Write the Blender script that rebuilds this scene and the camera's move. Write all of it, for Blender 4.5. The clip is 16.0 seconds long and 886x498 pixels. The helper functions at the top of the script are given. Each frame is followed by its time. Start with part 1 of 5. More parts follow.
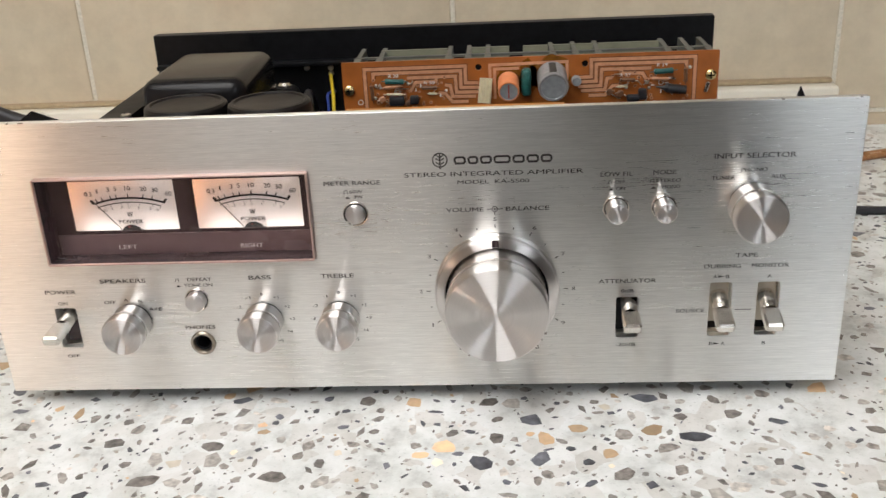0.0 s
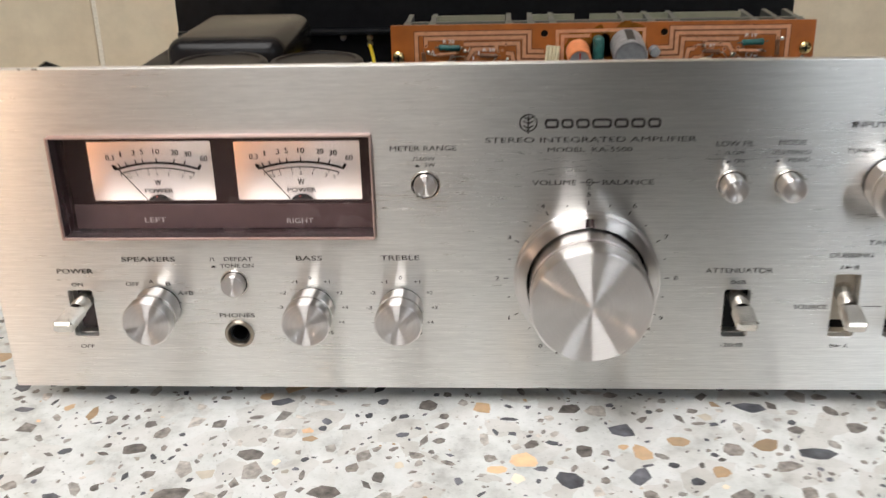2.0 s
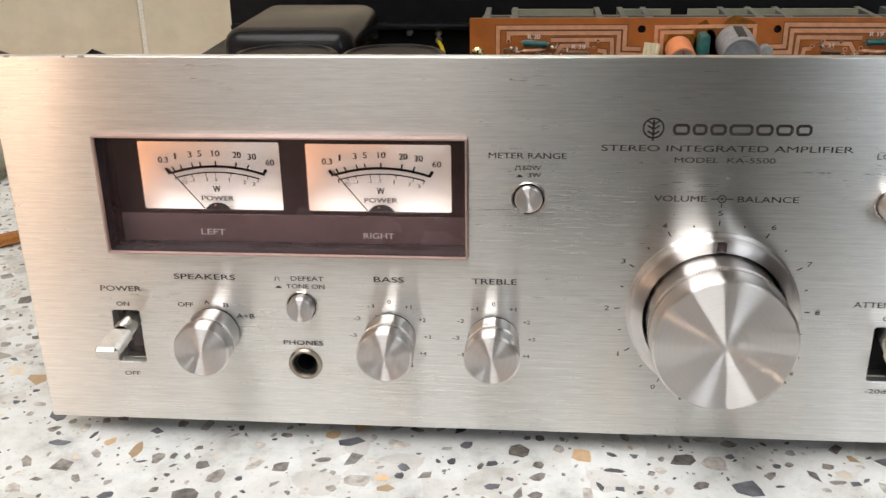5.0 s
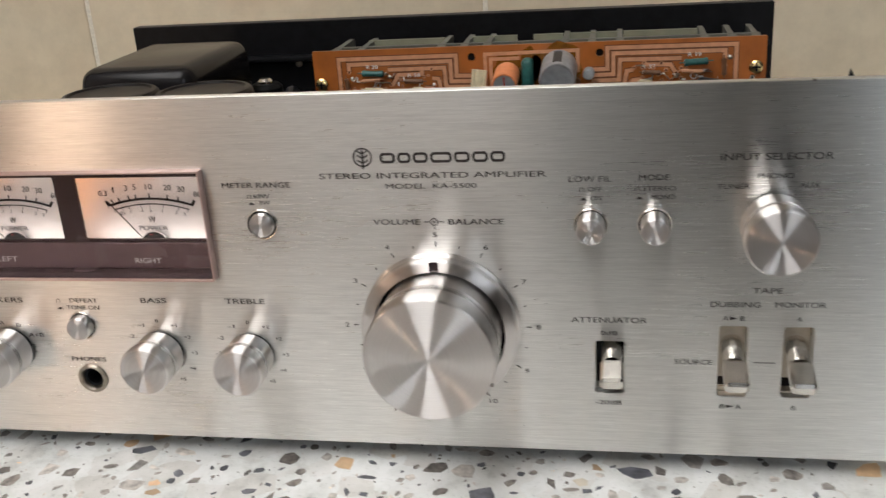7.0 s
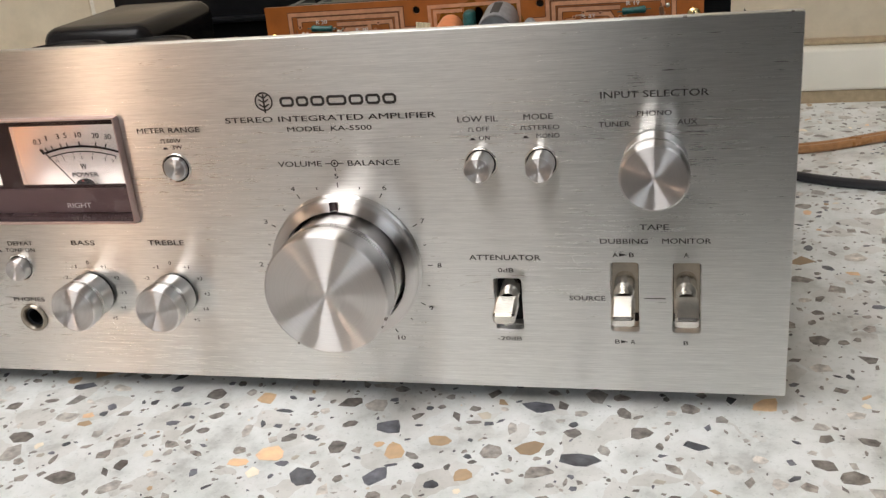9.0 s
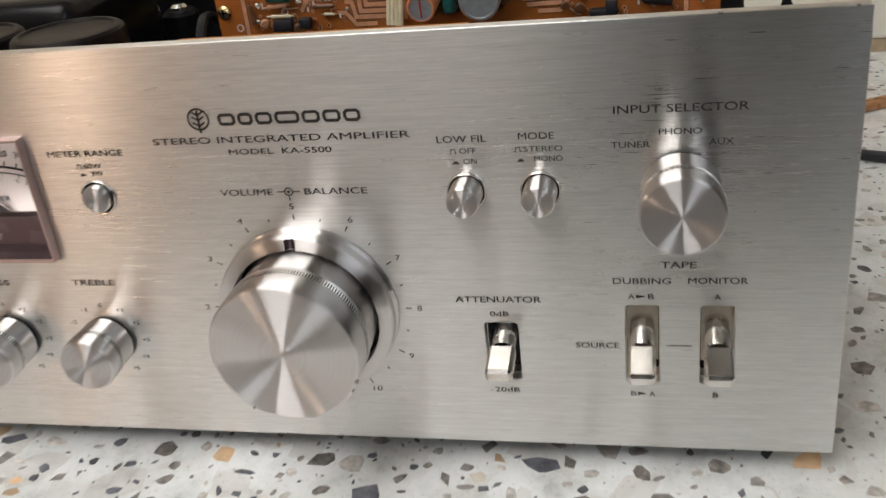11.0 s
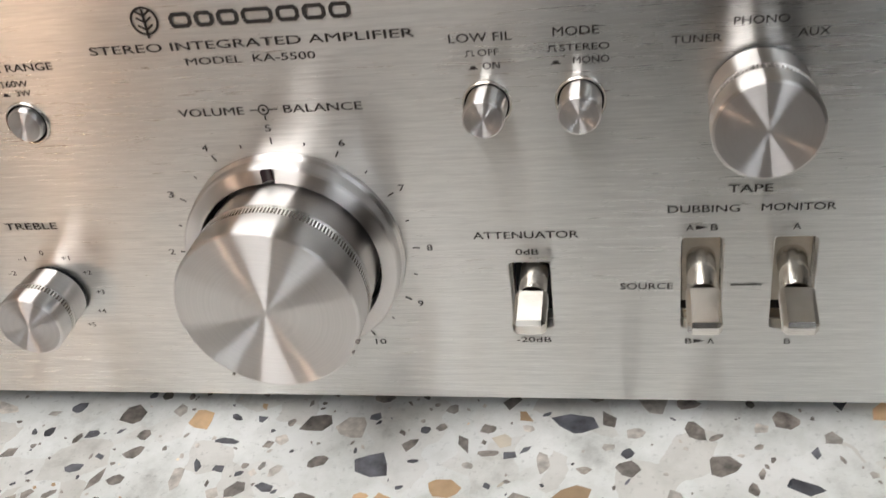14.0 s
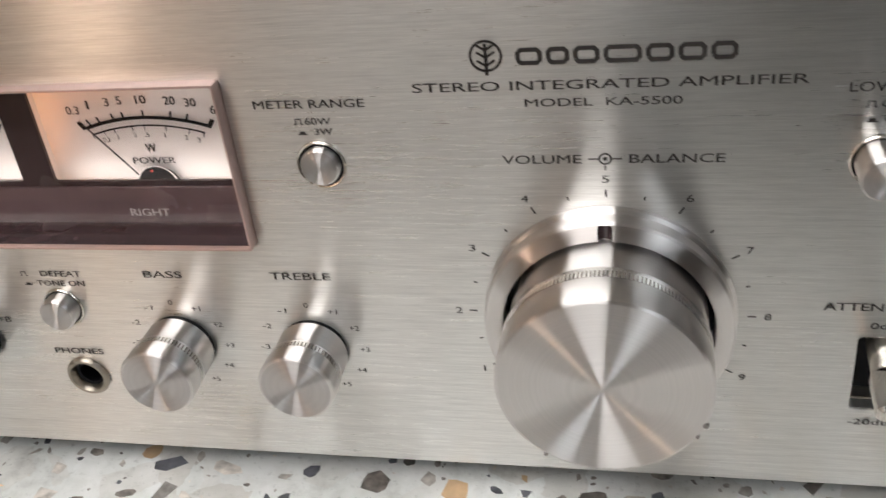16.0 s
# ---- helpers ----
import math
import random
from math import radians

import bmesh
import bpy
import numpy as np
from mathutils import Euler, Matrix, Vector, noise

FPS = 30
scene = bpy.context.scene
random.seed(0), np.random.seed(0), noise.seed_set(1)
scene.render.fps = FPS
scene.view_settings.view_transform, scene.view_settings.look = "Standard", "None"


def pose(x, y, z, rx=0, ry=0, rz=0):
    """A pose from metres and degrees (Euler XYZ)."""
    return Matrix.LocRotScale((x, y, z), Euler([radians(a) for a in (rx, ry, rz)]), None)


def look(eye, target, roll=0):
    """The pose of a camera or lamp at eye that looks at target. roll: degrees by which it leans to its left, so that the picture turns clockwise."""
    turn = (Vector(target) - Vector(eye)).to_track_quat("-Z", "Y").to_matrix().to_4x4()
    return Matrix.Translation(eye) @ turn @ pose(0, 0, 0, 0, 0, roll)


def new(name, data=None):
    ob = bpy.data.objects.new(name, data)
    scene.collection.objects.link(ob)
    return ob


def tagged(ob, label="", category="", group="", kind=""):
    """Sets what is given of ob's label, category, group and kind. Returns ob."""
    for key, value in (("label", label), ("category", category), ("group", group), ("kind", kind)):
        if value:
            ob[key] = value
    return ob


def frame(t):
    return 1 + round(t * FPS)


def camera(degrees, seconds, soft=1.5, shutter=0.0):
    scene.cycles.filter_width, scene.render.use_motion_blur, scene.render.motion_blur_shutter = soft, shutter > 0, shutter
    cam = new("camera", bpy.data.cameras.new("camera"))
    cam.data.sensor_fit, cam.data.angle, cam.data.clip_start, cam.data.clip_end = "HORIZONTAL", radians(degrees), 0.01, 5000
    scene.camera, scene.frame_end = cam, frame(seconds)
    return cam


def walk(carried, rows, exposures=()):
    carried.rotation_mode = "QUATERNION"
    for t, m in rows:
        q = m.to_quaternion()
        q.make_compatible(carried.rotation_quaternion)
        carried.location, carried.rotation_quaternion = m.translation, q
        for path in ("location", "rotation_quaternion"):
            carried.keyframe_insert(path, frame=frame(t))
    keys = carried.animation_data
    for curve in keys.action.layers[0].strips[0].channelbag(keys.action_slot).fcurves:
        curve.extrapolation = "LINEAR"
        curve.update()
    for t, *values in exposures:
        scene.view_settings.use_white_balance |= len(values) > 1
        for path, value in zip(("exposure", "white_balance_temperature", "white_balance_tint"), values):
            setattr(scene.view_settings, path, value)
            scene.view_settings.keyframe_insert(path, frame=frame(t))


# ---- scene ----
cam = camera(48.89, 16.0, soft=1.4, shutter=0.5)
# seconds, eye, a point half a metre ahead, roll
PATH = [
    (0, (0.0501, -0.4382, 0.2723), (0.0172, 0.0208, 0.0766), -2.91),
    (0.5, (0.0419, -0.4364, 0.2718), (0.0006, 0.0214, 0.075), -2.76),
    (1, (0.03, -0.4349, 0.2738), (-0.0169, 0.024, 0.0809), -2.6),
    (1.5, (0.0334, -0.424, 0.2685), (-0.0148, 0.0343, 0.0745), -2.63),
    (2, (0.0069, -0.3817, 0.2353), (-0.0211, 0.0791, 0.0434), -1.47),
    (2.5, (-0.0227, -0.3377, 0.2115), (-0.0401, 0.1253, 0.0235), -1.11),
    (3, (-0.0435, -0.326, 0.2135), (-0.0733, 0.1373, 0.0278), -1.14),
    (3.2, (-0.0438, -0.3229, 0.2162), (-0.0734, 0.1407, 0.0312), -0.88),
    (5.3, (-0.0117, -0.332, 0.2217), (-0.0596, 0.1281, 0.0319), -1.24),
    (5.5, (-0.002, -0.3363, 0.2243), (-0.0553, 0.1231, 0.0343), -1.62),
    (6, (0.0294, -0.3332, 0.2175), (-0.0395, 0.1235, 0.026), -2.54),
    (6.5, (0.0722, -0.3303, 0.2157), (-0.0089, 0.1246, 0.0248), -3.25),
    (7, (0.1117, -0.3362, 0.2272), (0.0237, 0.1218, 0.0469), -3.92),
    (7.5, (0.1375, -0.3452, 0.2205), (0.0428, 0.1088, 0.0338), -4.39),
    (8, (0.1541, -0.3438, 0.2167), (0.0548, 0.1076, 0.0262), -5.06),
    (10.3, (0.1787, -0.3341, 0.2155), (0.0467, 0.1061, 0.0187), -5.31),
    (10.5, (0.1694, -0.3203, 0.2146), (0.0503, 0.1165, 0.0024), -5.64),
    (11, (0.1597, -0.2674, 0.2255), (0.0512, 0.1645, -0.0019), -6.9),
    (11.5, (0.1485, -0.2394, 0.2254), (0.0486, 0.182, -0.0244), -7.16),
    (12, (0.1534, -0.2243, 0.2214), (0.0555, 0.1923, -0.0372), -7.89),
    (12.5, (0.1556, -0.2189, 0.2228), (0.0582, 0.1971, -0.037), -8.29),
    (13, (0.1569, -0.2166, 0.2259), (0.0611, 0.198, -0.0367), -8.28),
    (13.5, (0.1488, -0.2133, 0.2208), (0.0493, 0.1981, -0.0453), -8.37),
    (14, (0.1379, -0.2165, 0.2055), (0.0397, 0.1922, -0.0652), -8.32),
    (14.5, (0.1293, -0.2112, 0.2005), (0.028, 0.198, -0.0684), -8.78),
    (15, (0.1023, -0.2073, 0.2021), (-0.0037, 0.2039, -0.0618), -8.86),
    (15.5, (0.0735, -0.202, 0.2046), (-0.0328, 0.2096, -0.0586), -8.01),
    (16, (0.0561, -0.1987, 0.2079), (-0.0511, 0.213, -0.0547), -7.24),
]
EXPOSURES = [(0.0, 0.0), (1.0, -0.02), (3.0, -0.04), (5.5, 0.04), (6.0, 0.03), (6.5, -0.14), (7.0, -0.2), (8.0, -0.14), (10.5, -0.29), (11.0, -0.32), (12.0, -0.16), (13.0, -0.14), (14.0, -0.26), (14.5, -0.3), (16.0, -0.3)]
walk(cam, [(t, look(eye, target, roll)) for t, eye, target, roll in PATH], EXPOSURES)

# ---------------- light ----------------
world = bpy.data.worlds.new("room_air")
scene.world = world
world.use_nodes = True
world.node_tree.nodes["Background"].inputs[0].default_value = (0.9, 0.92, 1.0, 1)
world.node_tree.nodes["Background"].inputs[1].default_value = 0.05
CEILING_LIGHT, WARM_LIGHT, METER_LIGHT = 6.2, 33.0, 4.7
DAY_LEFT, DAY_RIGHT = 1.8, 5.2


# ---------------- materials ----------------
def material(name):
    m = bpy.data.materials.new(name)
    m.use_nodes = True
    nt = m.node_tree
    return m, nt, nt.nodes["Principled BSDF"]


def node(nt, kind, **sockets):
    n = nt.nodes.new(kind)
    for key, value in sockets.items():
        n.inputs[key].default_value = value
    return n


def coords(nt, scale=(1, 1, 1), space="Object"):
    tc = nt.nodes.new("ShaderNodeTexCoord")
    mp = nt.nodes.new("ShaderNodeMapping")
    mp.inputs["Scale"].default_value = scale
    nt.links.new(tc.outputs[space], mp.inputs["Vector"])
    return mp.outputs["Vector"]


def noise_tex(nt, vec, scale, detail=4.0, rough=0.55):
    n = node(nt, "ShaderNodeTexNoise", Scale=scale, Detail=detail, Roughness=rough)
    nt.links.new(vec, n.inputs["Vector"])
    return n.outputs["Fac"]


def ramp(nt, fac, stops):
    r = nt.nodes.new("ShaderNodeValToRGB")
    el = r.color_ramp.elements
    while len(el) < len(stops):
        el.new(0.5)
    for e, (p, c) in zip(el, stops):
        e.position, e.color = p, (*c, 1) if len(c) == 3 else c
    nt.links.new(fac, r.inputs["Fac"])
    return r.outputs["Color"]


def grey(v):
    return (v, v, v)


def bump(nt, bsdf, height, strength, distance):
    b = node(nt, "ShaderNodeBump", Strength=strength, Distance=distance)
    nt.links.new(height, b.inputs["Height"])
    nt.links.new(b.outputs["Normal"], bsdf.inputs["Normal"])


def plain(name, colour, rough=0.5, metal=0.0, vary=0.12, scale=300.0, relief=0.0, coat=0.0, island=False, shine=0.5):
    """A surface with fine mottling in colour and gloss."""
    m, nt, b = material(name)
    vec = coords(nt)
    f = noise_tex(nt, vec, scale, 5)
    lo = tuple(max(0.0, c * (1 - vary)) for c in colour)
    hi = tuple(min(1.0, c * (1 + vary)) for c in colour)
    col = ramp(nt, f, [(0.3, lo), (0.7, hi)])
    if island:
        geo = nt.nodes.new("ShaderNodeNewGeometry")
        hsv = nt.nodes.new("ShaderNodeHueSaturation")
        mr = node(nt, "ShaderNodeMapRange")
        mr.inputs[3].default_value, mr.inputs[4].default_value = 0.5, 1.45
        info = nt.nodes.new("ShaderNodeObjectInfo")
        both = node(nt, "ShaderNodeMath")
        nt.links.new(geo.outputs["Random Per Island"], both.inputs[0])
        nt.links.new(info.outputs["Random"], both.inputs[1])
        part_of = node(nt, "ShaderNodeMath")
        part_of.operation = "FRACT"
        nt.links.new(both.outputs[0], part_of.inputs[0])
        nt.links.new(part_of.outputs[0], mr.inputs[0])
        nt.links.new(mr.outputs[0], hsv.inputs["Value"])
        nt.links.new(col, hsv.inputs["Color"])
        col = hsv.outputs["Color"]
    nt.links.new(col, b.inputs["Base Color"])
    r = ramp(nt, noise_tex(nt, vec, scale * 0.17, 3), [(0.3, grey(max(0.03, rough - 0.07))), (0.7, grey(min(1, rough + 0.07)))])
    nt.links.new(r, b.inputs["Roughness"])
    b.inputs["Metallic"].default_value = metal
    b.inputs["Coat Weight"].default_value = coat
    b.inputs["Specular IOR Level"].default_value = shine
    if relief:
        bump(nt, b, f, 0.4, relief)
    return m


def glow(name, colour, strength):
    m, nt, b = material(name)
    b.inputs["Base Color"].default_value = (0.8, 0.8, 0.8, 1)
    b.inputs["Emission Color"].default_value = (*colour, 1)
    b.inputs["Emission Strength"].default_value = strength
    return m


def ruffle(nt, b, fac, way, amount):
    """Tips the surface to and fro along a direction, by a value about one half: fine grooves across that direction."""
    geo = nt.nodes.new("ShaderNodeNewGeometry")
    mid = node(nt, "ShaderNodeMath")
    mid.operation = "MULTIPLY_ADD"
    mid.inputs[1].default_value, mid.inputs[2].default_value = 2 * amount, -amount
    nt.links.new(fac, mid.inputs[0])
    sc = nt.nodes.new("ShaderNodeVectorMath")
    sc.operation = "SCALE"
    if isinstance(way, tuple):
        sc.inputs[0].default_value = way
    else:
        nt.links.new(way, sc.inputs[0])
    nt.links.new(mid.outputs[0], sc.inputs["Scale"])
    add = nt.nodes.new("ShaderNodeVectorMath")
    add.operation = "ADD"
    nt.links.new(geo.outputs["Normal"], add.inputs[0])
    nt.links.new(sc.outputs[0], add.inputs[1])
    unit = nt.nodes.new("ShaderNodeVectorMath")
    unit.operation = "NORMALIZE"
    nt.links.new(add.outputs[0], unit.inputs[0])
    nt.links.new(unit.outputs[0], b.inputs["Normal"])


def brushed_panel():
    """Aluminium with fine horizontal brush lines, dull patches and faint scratches."""
    m, nt, b = material("brushed_aluminium")
    b.inputs["Metallic"].default_value = 1.0
    fine = noise_tex(nt, coords(nt, (90, 1, 2400)), 1.0, 3, 0.75)
    mid = noise_tex(nt, coords(nt, (20, 1, 1000)), 1.0, 6, 0.75)
    worn = noise_tex(nt, coords(nt, (9, 9, 14)), 1.0, 4)
    mixed = node(nt, "ShaderNodeMath")
    mixed.operation = "ADD"
    nt.links.new(fine, mixed.inputs[0])
    nt.links.new(mid, mixed.inputs[1])
    half = node(nt, "ShaderNodeMath")
    half.operation = "MULTIPLY"
    half.inputs[1].default_value = 0.5
    nt.links.new(mixed.outputs[0], half.inputs[0])
    nt.links.new(ramp(nt, half.outputs[0], [(0.36, (0.66, 0.65, 0.63)), (0.64, (0.89, 0.88, 0.855))]), b.inputs["Base Color"])
    rough = ramp(nt, half.outputs[0], [(0.3, grey(0.33)), (0.7, grey(0.27))])
    dull = node(nt, "ShaderNodeMix")
    dull.data_type = "RGBA"
    dull.blend_type = "MULTIPLY"
    dull.inputs[0].default_value = 1.0
    nt.links.new(rough, dull.inputs[6])
    nt.links.new(ramp(nt, worn, [(0.35, grey(0.93)), (0.65, grey(1.0))]), dull.inputs[7])
    nt.links.new(dull.outputs[2], b.inputs["Roughness"])
    b.inputs["Anisotropic"].default_value = 0.97
    b.inputs["Anisotropic Rotation"].default_value = 0.25
    tan = nt.nodes.new("ShaderNodeTangent")
    tan.direction_type = "UV_MAP"
    tan.uv_map = "UVMap"
    nt.links.new(tan.outputs[0], b.inputs["Tangent"])
    ruffle(nt, b, half.outputs[0], (0, 0, 1), 0.04)
    return m


def spun_face(name, colour, rough, spread, haze_share=0.3):
    """The turned end of a knob: concentric grooves that spread each light into a pair of wedges."""
    m, nt, b = material(name)
    nt.nodes.remove(b)
    gl = node(nt, "ShaderNodeBsdfAnisotropic", Anisotropy=spread)
    gl.distribution = "BECKMANN"
    tan = nt.nodes.new("ShaderNodeTangent")
    tan.direction_type, tan.axis = "RADIAL", "Y"
    nt.links.new(tan.outputs[0], gl.inputs["Tangent"])
    tc = nt.nodes.new("ShaderNodeTexCoord")
    ln = nt.nodes.new("ShaderNodeVectorMath")
    ln.operation = "LENGTH"
    nt.links.new(tc.outputs["Object"], ln.inputs[0])
    line = nt.nodes.new("ShaderNodeCombineXYZ")
    nt.links.new(ln.outputs["Value"], line.inputs[0])
    bands = noise_tex(nt, line.outputs[0], 3000, 3, 0.7)
    nt.links.new(ramp(nt, bands, [(0.3, tuple(c * 0.92 for c in colour)), (0.7, colour)]), gl.inputs["Color"])
    smudge = noise_tex(nt, coords(nt), 130, 4)
    nt.links.new(ramp(nt, smudge, [(0.3, grey(rough - 0.02)), (0.75, grey(rough + 0.03))]), gl.inputs["Roughness"])
    haze = node(nt, "ShaderNodeBsdfAnisotropic", Roughness=0.62)
    nt.links.new(gl.inputs["Color"].links[0].from_socket, haze.inputs["Color"])
    both = node(nt, "ShaderNodeMixShader", Fac=haze_share)
    nt.links.new(gl.outputs[0], both.inputs[1])
    nt.links.new(haze.outputs[0], both.inputs[2])
    nt.links.new(both.outputs[0], nt.nodes["Material Output"].inputs["Surface"])
    return m


def tile_material():
    """Cream glazed ceramic with cloudy beige marbling."""
    m, nt, b = material("cream_marbled_tile")
    vec = coords(nt, (1, 1, 1))
    big = noise_tex(nt, vec, 9, 6, 0.6)
    small = noise_tex(nt, vec, 55, 6, 0.65)
    c1 = ramp(nt, big, [(0.3, (0.60, 0.50, 0.365)), (0.5, (0.68, 0.585, 0.44)), (0.68, (0.64, 0.52, 0.37))])
    c2 = ramp(nt, small, [(0.35, grey(0.90)), (0.6, grey(1.0))])
    mx = node(nt, "ShaderNodeMix")
    mx.data_type, mx.blend_type = "RGBA", "MULTIPLY"
    mx.inputs[0].default_value = 0.8
    nt.links.new(c1, mx.inputs[6])
    nt.links.new(c2, mx.inputs[7])
    nt.links.new(mx.outputs[2], b.inputs["Base Color"])
    nt.links.new(ramp(nt, small, [(0.3, grey(0.34)), (0.7, grey(0.48))]), b.inputs["Roughness"])
    bump(nt, b, small, 0.15, 0.0006)
    return m


def terrazzo_base():
    """Whitish binder with pale grey and cream fragments that barely stand out."""
    m, nt, b = material("terrazzo_binder")
    vec = coords(nt)
    warp = node(nt, "ShaderNodeTexNoise", Scale=60.0, Detail=3.0)
    nt.links.new(vec, warp.inputs["Vector"])
    add = nt.nodes.new("ShaderNodeVectorMath")
    add.operation = "MULTIPLY_ADD"
    add.inputs[1].default_value = (0.012, 0.012, 0.0)
    nt.links.new(warp.outputs["Color"], add.inputs[0])
    nt.links.new(vec, add.inputs[2])
    vor = node(nt, "ShaderNodeTexVoronoi", Scale=75.0, Randomness=1.0)
    nt.links.new(add.outputs[0], vor.inputs["Vector"])
    sep = nt.nodes.new("ShaderNodeSeparateColor")
    nt.links.new(vor.outputs["Color"], sep.inputs[0])
    pieces = ramp(nt, sep.outputs[0], [(0.0, (0.84, 0.85, 0.84)), (0.5, (0.88, 0.89, 0.885)), (0.75, (0.83, 0.825, 0.81)), (1.0, (0.72, 0.70, 0.67))])
    cloud = ramp(nt, noise_tex(nt, vec, 38, 7, 0.65), [(0.33, (0.58, 0.575, 0.56)), (0.45, (0.86, 0.865, 0.85)), (0.58, (1, 1, 1))])
    grit = ramp(nt, noise_tex(nt, vec, 420, 4, 0.7), [(0.32, grey(0.62)), (0.42, grey(1.0))])
    last = pieces
    for tex, fac in ((cloud, 0.9), (grit, 0.6)):
        mx = node(nt, "ShaderNodeMix")
        mx.data_type, mx.blend_type = "RGBA", "MULTIPLY"
        mx.inputs[0].default_value = fac
        nt.links.new(last, mx.inputs[6])
        nt.links.new(tex, mx.inputs[7])
        last = mx.outputs[2]
    nt.links.new(last, b.inputs["Base Color"])
    b.inputs["Roughness"].default_value = 0.34
    return m


